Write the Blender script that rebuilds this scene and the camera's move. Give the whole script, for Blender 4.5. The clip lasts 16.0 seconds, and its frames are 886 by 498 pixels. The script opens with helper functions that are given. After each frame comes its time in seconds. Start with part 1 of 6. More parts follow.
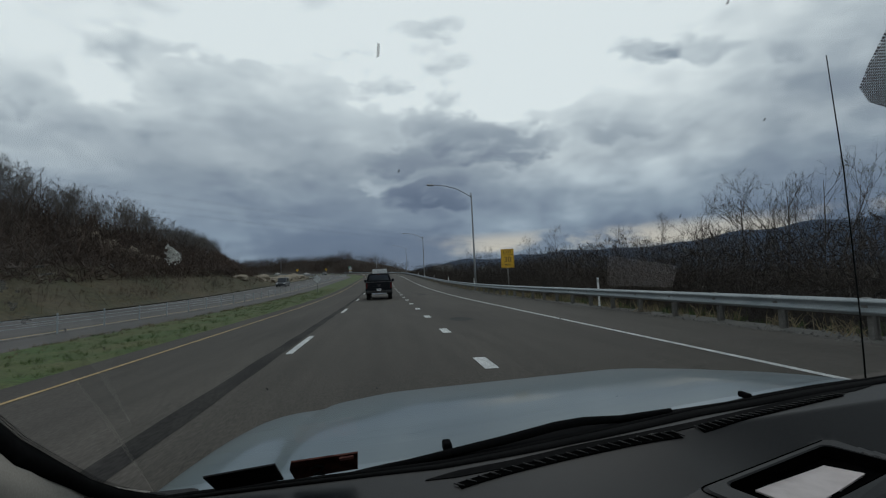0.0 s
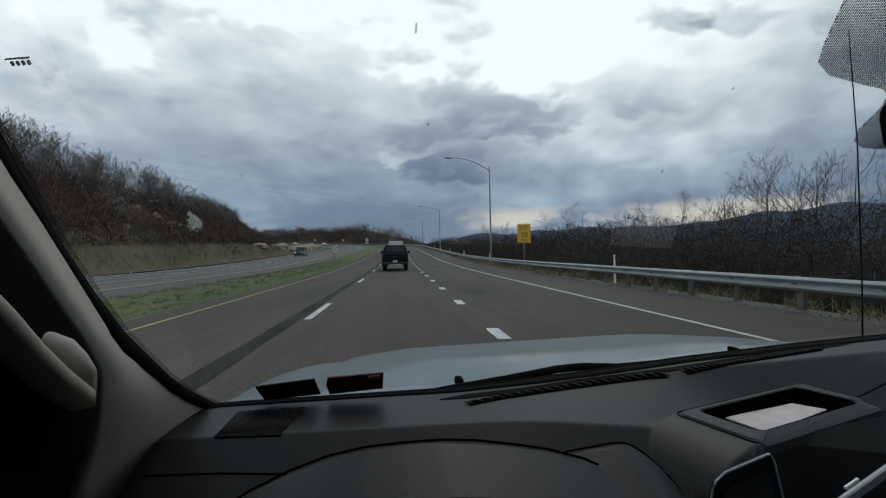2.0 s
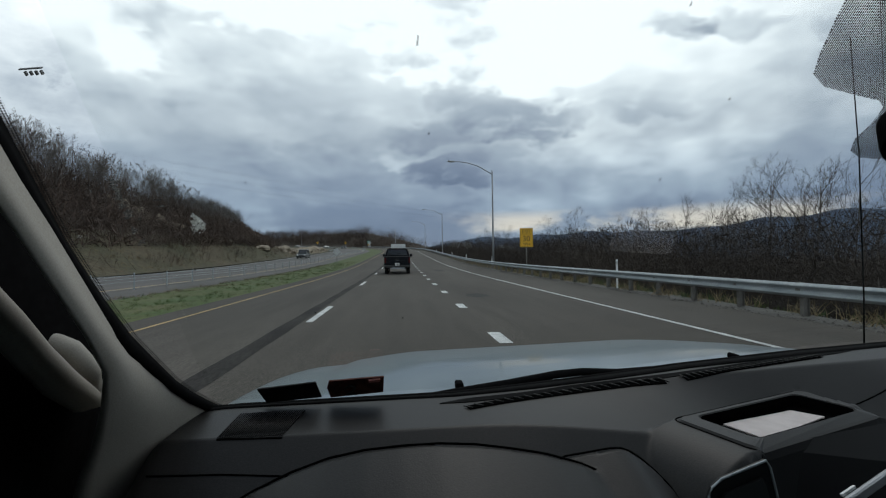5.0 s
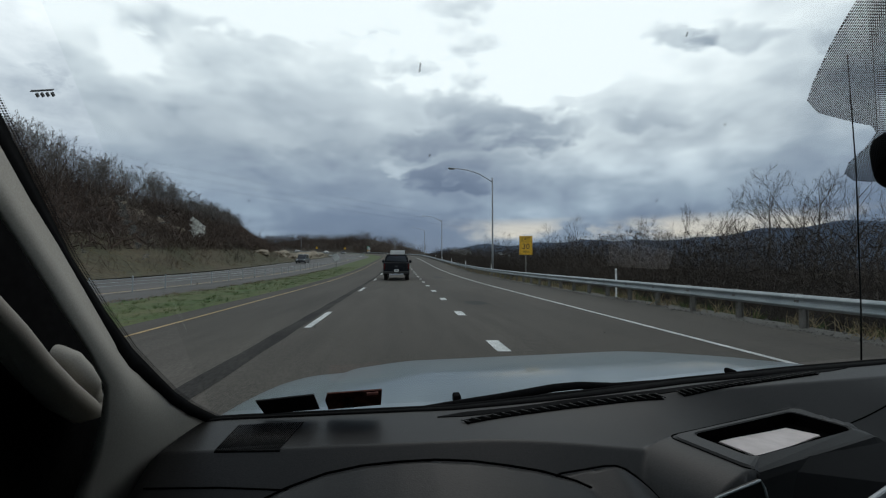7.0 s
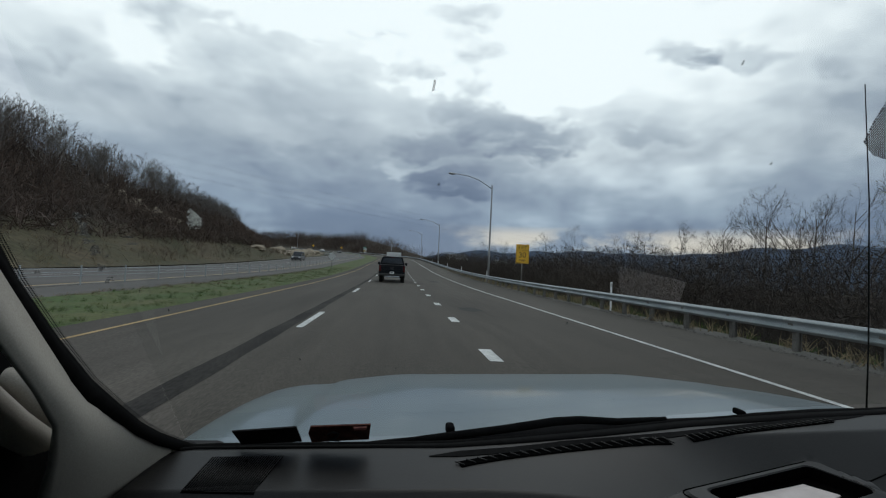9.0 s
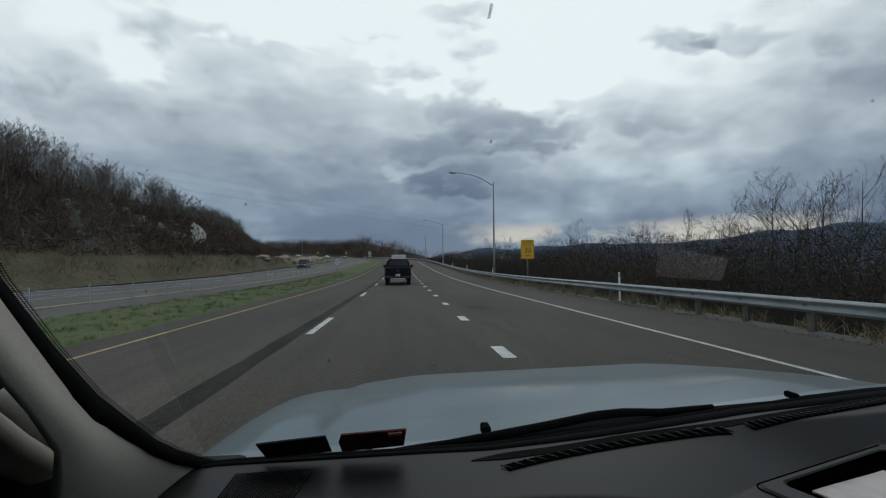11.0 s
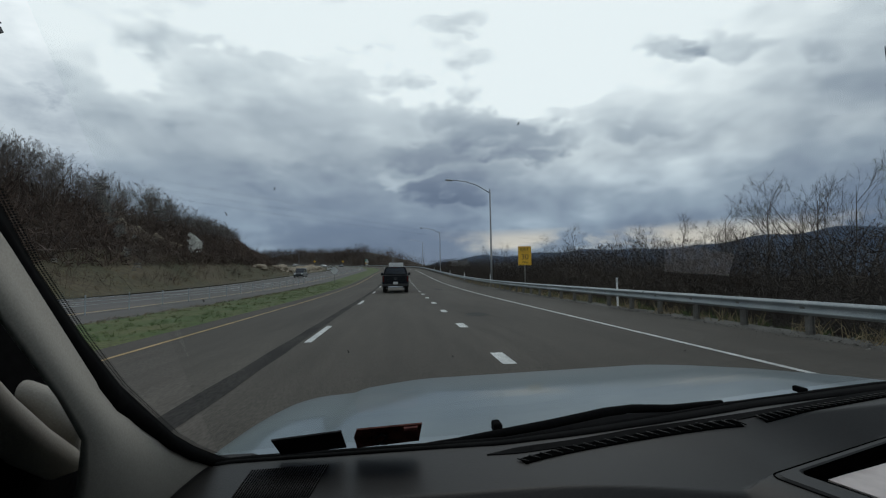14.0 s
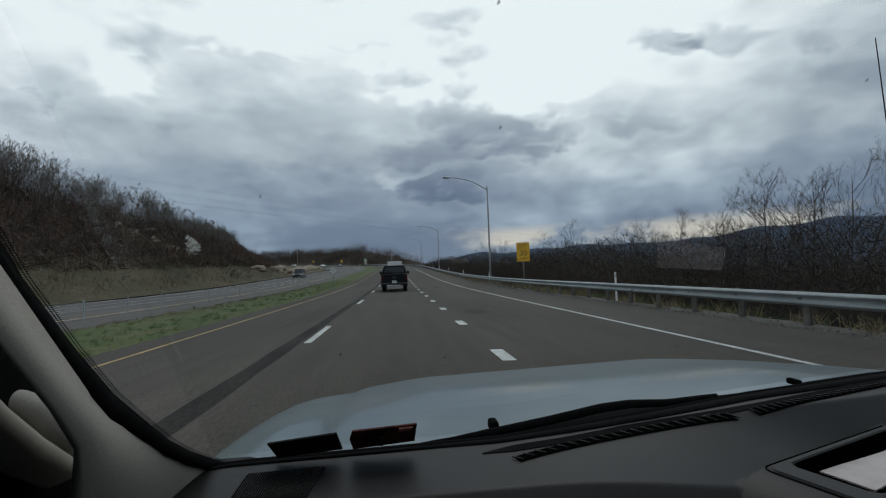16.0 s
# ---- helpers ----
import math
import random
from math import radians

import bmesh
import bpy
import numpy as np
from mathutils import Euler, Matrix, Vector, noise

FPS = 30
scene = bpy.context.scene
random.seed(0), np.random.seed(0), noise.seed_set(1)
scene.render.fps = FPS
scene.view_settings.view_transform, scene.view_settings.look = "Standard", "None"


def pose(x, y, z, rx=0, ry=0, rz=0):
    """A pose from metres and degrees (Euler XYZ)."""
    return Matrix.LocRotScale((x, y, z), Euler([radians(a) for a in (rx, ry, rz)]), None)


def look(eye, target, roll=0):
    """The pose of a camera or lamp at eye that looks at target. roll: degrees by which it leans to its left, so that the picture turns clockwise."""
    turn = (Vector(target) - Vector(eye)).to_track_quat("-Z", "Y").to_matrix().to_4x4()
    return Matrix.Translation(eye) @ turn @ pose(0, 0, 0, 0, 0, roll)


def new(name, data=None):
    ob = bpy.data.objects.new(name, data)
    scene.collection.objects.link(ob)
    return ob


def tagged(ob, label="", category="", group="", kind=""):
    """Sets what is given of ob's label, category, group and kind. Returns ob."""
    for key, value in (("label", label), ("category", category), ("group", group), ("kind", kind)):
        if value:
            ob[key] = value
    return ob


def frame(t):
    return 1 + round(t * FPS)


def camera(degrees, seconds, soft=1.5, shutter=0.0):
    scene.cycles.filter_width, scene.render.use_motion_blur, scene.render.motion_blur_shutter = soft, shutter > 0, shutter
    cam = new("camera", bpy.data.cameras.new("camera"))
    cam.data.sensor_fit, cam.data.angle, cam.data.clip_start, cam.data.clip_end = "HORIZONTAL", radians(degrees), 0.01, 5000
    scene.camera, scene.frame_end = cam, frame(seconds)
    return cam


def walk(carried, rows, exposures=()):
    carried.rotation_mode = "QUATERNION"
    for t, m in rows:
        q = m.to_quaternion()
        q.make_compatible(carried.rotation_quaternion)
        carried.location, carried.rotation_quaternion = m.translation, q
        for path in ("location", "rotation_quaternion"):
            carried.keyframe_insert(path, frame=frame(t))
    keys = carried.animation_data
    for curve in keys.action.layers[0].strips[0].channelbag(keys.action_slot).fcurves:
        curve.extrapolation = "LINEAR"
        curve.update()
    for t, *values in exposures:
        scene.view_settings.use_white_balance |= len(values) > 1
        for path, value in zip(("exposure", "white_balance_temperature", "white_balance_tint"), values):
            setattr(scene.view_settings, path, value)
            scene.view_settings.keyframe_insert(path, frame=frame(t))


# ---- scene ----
cam = camera(88.85, 16.0, soft=1.2)

PATH = [
    (0, (0.013, 0.103, 1.443), (1.360, 9.990, 2.087), -2.69),
    (0.5, (0.004, 0.103, 1.441), (1.254, 10.005, 2.052), -2.10),
    (1, (-0.013, 0.073, 1.445), (1.107, 10.003, 1.803), -1.71),
    (1.5, (-0.014, 0.036, 1.414), (1.021, 9.980, 1.604), -1.43),
    (2, (-0.001, 0.015, 1.405), (0.976, 9.967, 1.479), -1.12),
    (2.5, (0.017, 0.011, 1.407), (0.991, 9.963, 1.478), -1.15),
    (3, (-0.000, 0.010, 1.408), (0.969, 9.963, 1.448), -1.37),
    (3.5, (-0.004, 0.010, 1.401), (1.024, 9.956, 1.530), -0.93),
    (4, (0.003, 0.012, 1.400), (0.972, 9.965, 1.459), -0.95),
    (6.5, (-0.004, -0.002, 1.422), (0.894, 9.953, 1.739), -0.52),
    (7, (-0.000, -0.000, 1.420), (0.941, 9.951, 1.717), 0.00),
    (7.5, (0.011, 0.008, 1.418), (0.899, 9.966, 1.644), 0.57),
    (8, (0.013, 0.025, 1.425), (0.938, 9.979, 1.666), 1.65),
    (8.5, (0.011, 0.038, 1.432), (0.990, 9.984, 1.760), 2.48),
    (9, (-0.004, 0.054, 1.453), (1.010, 9.994, 1.844), 2.83),
    (11.5, (-0.048, 0.120, 1.424), (0.863, 10.070, 1.826), -0.67),
    (12, (-0.062, 0.116, 1.416), (0.859, 10.062, 1.889), -0.63),
    (12.5, (-0.059, 0.115, 1.422), (0.795, 10.069, 1.848), -0.78),
    (13, (-0.066, 0.118, 1.415), (0.895, 10.060, 1.895), -0.69),
    (13.5, (-0.058, 0.116, 1.420), (0.858, 10.062, 1.902), -0.43),
    (14, (-0.057, 0.116, 1.416), (0.930, 10.052, 1.972), -0.89),
    (14.5, (-0.054, 0.113, 1.423), (0.860, 10.060, 1.896), -1.47),
    (15, (-0.053, 0.114, 1.418), (0.952, 10.052, 1.901), -1.31),
    (15.5, (-0.051, 0.114, 1.416), (0.988, 10.045, 1.955), -1.63),
    (16, (-0.048, 0.112, 1.420), (0.973, 10.047, 1.925), -2.00),
]

walk(cam, [(t, look(eye, target, roll)) for t, eye, target, roll in PATH],
     exposures=[(0.0, -0.41), (0.9, -0.37), (1.9, -0.08), (2.5, 0.06), (3.0, 0.20), (4.2, 0.13), (6.5, -0.06), (8.4, 0.0), (9.4, -0.12), (11.5, -0.21), (16.0, -0.21)])

# ---------------------------------------------------------------- sky and sun
world = bpy.data.worlds.new("overcast_sky")
scene.world = world
world.use_nodes = True
wn, wl = world.node_tree.nodes, world.node_tree.links
wn.clear()


def wnode(kind, **props):
    n = wn.new(kind)
    for k, v in props.items():
        n.inputs[k].default_value = v
    return n


def wmath(op, a, b=0.0, clamp=False):
    n = wn.new("ShaderNodeMath")
    n.operation, n.use_clamp = op, clamp
    for i, v in enumerate((a, b)):
        if isinstance(v, (int, float)):
            n.inputs[i].default_value = v
        else:
            wl.new(v, n.inputs[i])
    return n.outputs[0]


def wramp(fac, stops):
    n = wn.new("ShaderNodeValToRGB")
    el = n.color_ramp.elements
    while len(el) < len(stops):
        el.new(0.5)
    for e, (p, c) in zip(el, stops):
        e.position, e.color = p, (*c, 1) if len(c) == 3 else c
    wl.new(fac, n.inputs[0])
    return n.outputs[0]


SUN_EL, SUN_AZ = 52.0, 20.0      # degrees above the horizon, degrees east of the road's heading
coord = wn.new("ShaderNodeTexCoord").outputs["Generated"]
sep = wn.new("ShaderNodeSeparateXYZ")
wl.new(coord, sep.inputs[0])
dx, dy, dz = sep.outputs
comb = wn.new("ShaderNodeCombineXYZ")
wl.new(wmath("MULTIPLY", dz, 2.0), comb.inputs[2])
wl.new(dx, comb.inputs[0])
wl.new(dy, comb.inputs[1])


def wnoise(scale, detail, rough, distort, shift):
    m = wn.new("ShaderNodeMapping")
    m.inputs["Location"].default_value = shift
    wl.new(comb.outputs[0], m.inputs[0])
    n = wnode("ShaderNodeTexNoise", Scale=scale, Detail=detail, Roughness=rough, Distortion=distort)
    wl.new(m.outputs[0], n.inputs["Vector"])
    return n.outputs[0]


big = wnoise(2.0, 4.0, 0.5, 0.2, (3.1, 1.7, 0.0))
fine = wnoise(11.0, 6.0, 0.55, 0.2, (1.3, 8.2, 2.0))
puff = wnoise(3.6, 9.0, 0.58, 0.15, (7.3, 2.2, 4.0))
mid = wnoise(4.4, 8.0, 0.54, 0.15, (0.4, 5.2, 1.0))
height = wramp(dz, [(0.0, (0.37,) * 3), (0.08, (0.36,) * 3), (0.17, (0.48,) * 3), (0.27, (0.69,) * 3),
                    (0.37, (0.90,) * 3), (0.47, (0.97,) * 3), (0.56, (0.92,) * 3), (0.72, (0.55,) * 3), (1.0, (0.45,) * 3)])
cover = wmath("ADD", height, wmath("MULTIPLY", wmath("SUBTRACT", big, 0.5), 0.55))
cover = wmath("ADD", cover, wmath("MULTIPLY", wmath("SUBTRACT", mid, 0.5), 0.80))
cover = wmath("ADD", cover, wmath("MULTIPLY", wmath("SUBTRACT", fine, 0.5), 0.46))
cover = wmath("ADD", cover, wmath("MULTIPLY", wramp(dx, [(0.12, (0.0,) * 3), (0.45, (1.0,) * 3)]), 0.14))
cover = wmath("SUBTRACT", cover, wmath("MULTIPLY", wramp(dx, [(0.38, (0.0,) * 3), (0.70, (1.0,) * 3)]), 0.24))
# single cloud banks: bearing and height as tangents, their half sizes, and how much darker (or lighter) they are
CLOUDS = [
    (0.605, 0.537, 0.084, 0.035, 0.62),
    (0.798, 0.548, 0.150, 0.032, 0.50),
    (0.985, 0.545, 0.105, 0.030, 0.42),
    (-0.756, 0.403, 0.076, 0.050, 0.55),
    (-0.548, 0.506, 0.074, 0.044, 0.35),
    (-0.087, 0.526, 0.081, 0.038, 0.45),
    (0.096, 0.580, 0.084, 0.034, 0.50),
    (0.205, 0.320, 0.185, 0.054, 0.60),
    (0.505, 0.328, 0.153, 0.035, 0.45),
    (0.083, 0.185, 0.102, 0.030, 0.50),
    (0.014, 0.267, 0.152, 0.030, 0.40),
    (-0.291, 0.336, 0.317, 0.068, 0.13),
    (-0.277, 0.133, 0.291, 0.061, 0.20),
    (-0.566, 0.255, 0.229, 0.072, 0.08),
    (-0.084, 0.080, 0.419, 0.032, 0.12),
    (0.193, 0.462, 0.253, 0.098, -0.45),
    (-0.281, 0.541, 0.282, 0.056, -0.35),
    (-0.614, 0.445, 0.079, 0.054, -0.30),
    (-0.023, 0.208, 0.100, 0.018, -0.28),
]
ahead = wmath("MAXIMUM", dy, 0.05)
bear = wmath("ADD", wmath("DIVIDE", dx, ahead), wmath("MULTIPLY", wmath("SUBTRACT", puff, 0.5), 0.40))
rise = wmath("ADD", wmath("DIVIDE", dz, ahead), wmath("MULTIPLY", wmath("SUBTRACT", fine, 0.5), 0.16))
for a, b, w, h, k in CLOUDS:
    u = wmath("DIVIDE", wmath("SUBTRACT", bear, a + 0.045), 1.05 * w)
    v = wmath("DIVIDE", wmath("SUBTRACT", rise, b), 1.1 * h)
    d = wmath("SUBTRACT", 1.0, wmath("ADD", wmath("MULTIPLY", u, u), wmath("MULTIPLY", v, v)))
    d = wmath("ADD", d, wmath("MULTIPLY", wmath("ADD", wmath("SUBTRACT", mid, 0.5), wmath("SUBTRACT", fine, 0.5)), 3.2))
    m = wmath("MULTIPLY", d, 0.95, clamp=True)
    cover = wmath("SUBTRACT", cover, wmath("MULTIPLY", m, 0.56 * k))
cover = wmath("MAXIMUM", cover, 0.0, clamp=True)
cloud = wramp(cover, [(0.0, (0.115, 0.155, 0.235)), (0.25, (0.208, 0.262, 0.350)), (0.5, (0.380, 0.455, 0.532)),
                      (0.75, (0.686, 0.78, 0.836)), (1.0, (1.005, 1.10, 1.13))])
tint = wn.new("ShaderNodeMix")
tint.data_type, tint.blend_type = "RGBA", "MULTIPLY"
tint.inputs["Factor"].default_value = 1.0
wl.new(cloud, tint.inputs["A"])
wl.new(wramp(dz, [(0.0, (0.85, 0.92, 1.0)), (0.10, (0.86, 0.925, 1.0)), (0.24, (1.0, 1.0, 1.0)), (1.0, (1.0, 1.0, 1.0))]), tint.inputs["B"])
cloud = tint.outputs["Result"]
# a clear pale strip low over the ridge to the east
low = wramp(dz, [(0.0, (0.0,) * 3), (0.04, (0.0,) * 3), (0.055, (1.0,) * 3), (0.078, (0.8,) * 3), (0.098, (0.0,) * 3)])
east = wramp(dx, [(0.0, (0.0,) * 3), (0.06, (0.0,) * 3), (0.24, (1.0,) * 3), (1.0, (1.0,) * 3)])
gap = wramp(mid, [(0.44, (0.0,) * 3), (0.54, (0.95,) * 3)])
strip = wmath("MULTIPLY", wmath("MULTIPLY", low, east), gap)
tone = wn.new("ShaderNodeMix")
tone.data_type = "RGBA"
wl.new(strip, tone.inputs["Factor"])
wl.new(cloud, tone.inputs["A"])
tone.inputs["B"].default_value = (0.74, 0.70, 0.62, 1)
sky = wn.new("ShaderNodeTexSky")
sky.sky_type, sky.sun_disc = "NISHITA", False
sky.sun_elevation, sky.sun_rotation = radians(SUN_EL), radians(SUN_AZ)
clear = wnode("ShaderNodeBackground", Strength=0.08)
wl.new(sky.outputs[0], clear.inputs[0])
overcast = wnode("ShaderNodeBackground", Strength=1.0)
wl.new(tone.outputs["Result"], overcast.inputs[0])
both = wnode("ShaderNodeMixShader", Fac=0.95)
wl.new(clear.outputs[0], both.inputs[1])
wl.new(overcast.outputs[0], both.inputs[2])
wl.new(both.outputs[0], wn.new("ShaderNodeOutputWorld").inputs[0])

sun = new("sun", bpy.data.lights.new("sun", "SUN"))
sun.data.energy, sun.data.angle, sun.data.color = 0.5, radians(25), (1.0, 0.97, 0.92)
el, az = radians(SUN_EL), radians(SUN_AZ)
sun.matrix_world = look((300 * math.sin(az) * math.cos(el), 300 * math.cos(az) * math.cos(el), 300 * math.sin(el)), (0, 0, 0))


# ---------------------------------------------------------------- materials
def mat(name, c1, c2=None, scale=4.0, rough=0.8, metal=0.0, bump=0.0, grain=40.0, mottle=0.25,
        coat=0.0, island=0.0, per_object=0.0, stretch=(1, 1, 1), spec=0.5):
    """Two tones mixed by broad noise, a fine grain on top, and relief from the grain."""
    m = bpy.data.materials.new(name)
    m.use_nodes = True
    n, l = m.node_tree.nodes, m.node_tree.links
    p = n["Principled BSDF"]
    p.inputs["Roughness"].default_value, p.inputs["Metallic"].default_value = rough, metal
    p.inputs["Coat Weight"].default_value, p.inputs["Specular IOR Level"].default_value = coat, spec
    p.inputs["Coat Roughness"].default_value = 0.06
    tc, mp = n.new("ShaderNodeTexCoord"), n.new("ShaderNodeMapping")
    mp.inputs["Scale"].default_value = stretch
    l.new(tc.outputs["Object"], mp.inputs[0])
    broad, fine = n.new("ShaderNodeTexNoise"), n.new("ShaderNodeTexNoise")
    for t, s, d in ((broad, scale, 5), (fine, grain, 4)):
        t.inputs["Scale"].default_value, t.inputs["Detail"].default_value = s, d
        l.new(mp.outputs[0], t.inputs["Vector"])
    ramp = n.new("ShaderNodeValToRGB")
    ramp.color_ramp.elements[0].position, ramp.color_ramp.elements[1].position = 0.32, 0.68
    ramp.color_ramp.elements[0].color, ramp.color_ramp.elements[1].color = (*c1, 1), (*(c2 or c1), 1)
    l.new(broad.outputs[0], ramp.inputs[0])
    mul = n.new("ShaderNodeMapRange")
    mul.inputs["From Min"].default_value, mul.inputs["From Max"].default_value = 0.3, 0.7
    mul.inputs["To Min"].default_value, mul.inputs["To Max"].default_value = 1 - mottle, 1 + mottle
    l.new(fine.outputs[0], mul.inputs[0])
    value = mul.outputs[0]
    for kind, out, amount in (("ShaderNodeNewGeometry", "Random Per Island", island), ("ShaderNodeObjectInfo", "Random", per_object)):
        if amount:
            rr, mm = n.new("ShaderNodeMapRange"), n.new("ShaderNodeMath")
            rr.inputs["To Min"].default_value, rr.inputs["To Max"].default_value = 1 - amount, 1 + amount
            l.new(n.new(kind).outputs[out], rr.inputs[0])
            mm.operation = "MULTIPLY"
            l.new(value, mm.inputs[0]), l.new(rr.outputs[0], mm.inputs[1])
            value = mm.outputs[0]
    scaled = n.new("ShaderNodeVectorMath")
    scaled.operation = "SCALE"
    l.new(ramp.outputs[0], scaled.inputs[0]), l.new(value, scaled.inputs["Scale"])
    l.new(scaled.outputs[0], p.inputs["Base Color"])
    if bump:
        b = n.new("ShaderNodeBump")
        b.inputs["Strength"].default_value, b.inputs["Distance"].default_value = bump, 0.4 / grain
        l.new(fine.outputs[0], b.inputs["Height"]), l.new(b.outputs[0], p.inputs["Normal"])
    return m


M_ASPHALT = mat("asphalt", (0.056, 0.0495, 0.0410), (0.077, 0.0685, 0.0570), 0.35, 0.9, bump=0.3, grain=45, mottle=0.30, stretch=(1, 0.25, 1), spec=0.3)
M_ASPHALT_OLD = mat("worn_asphalt", (0.076, 0.073, 0.068), (0.102, 0.097, 0.090), 0.3, 0.9, bump=0.3, grain=50, mottle=0.2, stretch=(1, 0.3, 1))
M_TAR = mat("tar_seam", (0.018, 0.017, 0.016), (0.046, 0.043, 0.038), 1.6, 0.9, grain=30, stretch=(1, 0.3, 1), mottle=0.4, spec=0.15)
M_STAIN = mat("oil_darkened_asphalt", (0.026, 0.025, 0.024), (0.040, 0.039, 0.037), 2.5, 0.9, grain=40, mottle=0.35, spec=0.3)
M_WHITE = mat("worn_white_paint", (0.40, 0.41, 0.40), (0.62, 0.63, 0.61), 3.0, 0.7, grain=35, mottle=0.25)
M_YELLOW = mat("worn_yellow_paint", (0.33, 0.225, 0.085), (0.45, 0.31, 0.13), 2.0, 0.7, grain=30, mottle=0.25)
M_GRASS = mat("spring_grass", (0.040, 0.076, 0.012), (0.084, 0.088, 0.028), 0.6, 0.95, grain=9, mottle=0.4, bump=0.4)
M_BLADE = mat("grass_blade", (0.036, 0.078, 0.014), (0.075, 0.095, 0.026), 0.5, 0.9, grain=5, island=0.4)
M_DRY = mat("dry_grass", (0.125, 0.098, 0.055), (0.18, 0.14, 0.08), 0.5, 0.95, grain=8, island=0.35)
M_STRAW = mat("pale_straw", (0.22, 0.172, 0.098), (0.31, 0.245, 0.145), 0.5, 0.95, grain=8, island=0.3)
M_GRAVEL = mat("verge_gravel", (0.065, 0.062, 0.054), (0.11, 0.104, 0.092), 0.9, 0.95, grain=25, mottle=0.35, bump=0.5)
M_STONE = mat("loose_stone", (0.07, 0.066, 0.058), (0.17, 0.16, 0.145), 0.9, 0.95, grain=25, island=0.45)
M_EARTH = mat("leaf_litter_ground", (0.030, 0.025, 0.019), (0.060, 0.048, 0.034), 0.12, 1.0, grain=2.5, mottle=0.35, bump=0.3)
M_BANK = mat("bank_earth", (0.090, 0.072, 0.042), (0.052, 0.053, 0.025), 0.14, 1.0, grain=2.2, mottle=0.35, bump=0.4)
M_ROCK = mat("cut_rock", (0.20, 0.165, 0.12), (0.32, 0.27, 0.20), 0.8, 0.95, grain=6, mottle=0.3, bump=0.6)
M_STEEL = mat("galvanised_steel", (0.26, 0.30, 0.315), (0.36, 0.39, 0.405), 1.3, 0.6, 0.25, grain=14, mottle=0.12)
M_POST = mat("weathered_post_steel", (0.13, 0.125, 0.115), (0.21, 0.20, 0.185), 2.0, 0.65, 0.3, grain=18, per_object=0.2)
M_ALU = mat("lamp_pole_aluminium", (0.30, 0.31, 0.32), (0.38, 0.39, 0.40), 1.0, 0.5, 0.5, grain=12, mottle=0.1)
M_BARK = mat("bark", (0.040, 0.033, 0.027), (0.080, 0.067, 0.056), 1.5, 0.95, grain=14, island=0.3)
M_PALEBARK = mat("pale_bark", (0.085, 0.076, 0.068), (0.16, 0.145, 0.13), 0.3, 0.95, grain=8, island=0.35)
M_TWIG = mat("brush_twig", (0.030, 0.023, 0.018), (0.056, 0.044, 0.034), 0.10, 0.95, grain=3, island=0.45)
M_WOODS = mat("winter_woods", (0.046, 0.032, 0.025), (0.094, 0.066, 0.050), 0.06, 0.95, grain=1.5, island=0.45)
M_BUD = mat("green_bud", (0.10, 0.13, 0.035), (0.15, 0.16, 0.06), 0.6, 0.9, grain=4, island=0.3)
M_BLOSSOM = mat("white_blossom", (0.62, 0.62, 0.58), (0.75, 0.75, 0.70), 2, 0.9, grain=8, island=0.2)
# blue distance haze is mixed into the ridge's base colour
M_RIDGE = mat("hazed_ridge_forest", (0.070, 0.094, 0.136), (0.088, 0.112, 0.152), 0.004, 1.0, grain=0.03, mottle=0.12, spec=0.0)
M_SIGN_Y = mat("yellow_sign_sheeting", (0.72, 0.40, 0.02), (0.78, 0.45, 0.03), 2, 0.5, grain=12, mottle=0.05)
M_SIGN_G = mat("green_sign_sheeting", (0.0, 0.16, 0.095), (0.0, 0.19, 0.11), 1.5, 0.5, grain=12, mottle=0.06)
M_SIGN_W = mat("white_sign_sheeting", (0.78, 0.79, 0.79), None, 2, 0.5, grain=12, mottle=0.05)
M_SIGN_BACK = mat("sign_back_aluminium", (0.42, 0.43, 0.43), (0.50, 0.51, 0.51), 1.5, 0.5, 0.4, grain=12, mottle=0.08)
M_BLACK = mat("black_paint", (0.012, 0.012, 0.012), None, 3, 0.5, grain=20, mottle=0.1)
M_NAVY = mat("dark_blue_car_paint", (0.005, 0.006, 0.009), (0.006, 0.0075, 0.010), 1, 0.5, coat=0.0, spec=0.14, grain=20, mottle=0.1)
M_CAR_GREY = mat("dark_grey_car_paint", (0.035, 0.04, 0.045), (0.05, 0.055, 0.06), 1, 0.3, coat=0.6, grain=20, mottle=0.1)
M_CAR_WHITE = mat("white_car_paint", (0.62, 0.63, 0.63), (0.70, 0.71, 0.71), 1, 0.3, coat=0.5, grain=20, mottle=0.06)
M_TYRE = mat("tyre_rubber", (0.014, 0.014, 0.014), (0.022, 0.022, 0.021), 6, 0.85, grain=30)
M_DARKGLASS = mat("tinted_glass", (0.010, 0.012, 0.014), None, 2, 0.06, grain=9, mottle=0.05, spec=0.8)
M_TAILRED = mat("red_lamp_lens", (0.055, 0.006, 0.006), (0.085, 0.009, 0.008), 8, 0.25, grain=60, mottle=0.1)
M_CHROME = mat("chrome", (0.70, 0.71, 0.72), None, 4, 0.15, 1.0, grain=20, mottle=0.05)
M_BOXTRUCK = mat("truck_box_white", (0.50, 0.52, 0.53), (0.60, 0.61, 0.61), 0.8, 0.5, grain=8, mottle=0.08)
M_HOOD = mat("pale_blue_silver_paint", (0.105, 0.145, 0.158), (0.125, 0.165, 0.178), 1.2, 0.40, 0.2, coat=0.45, grain=500, mottle=0.05)
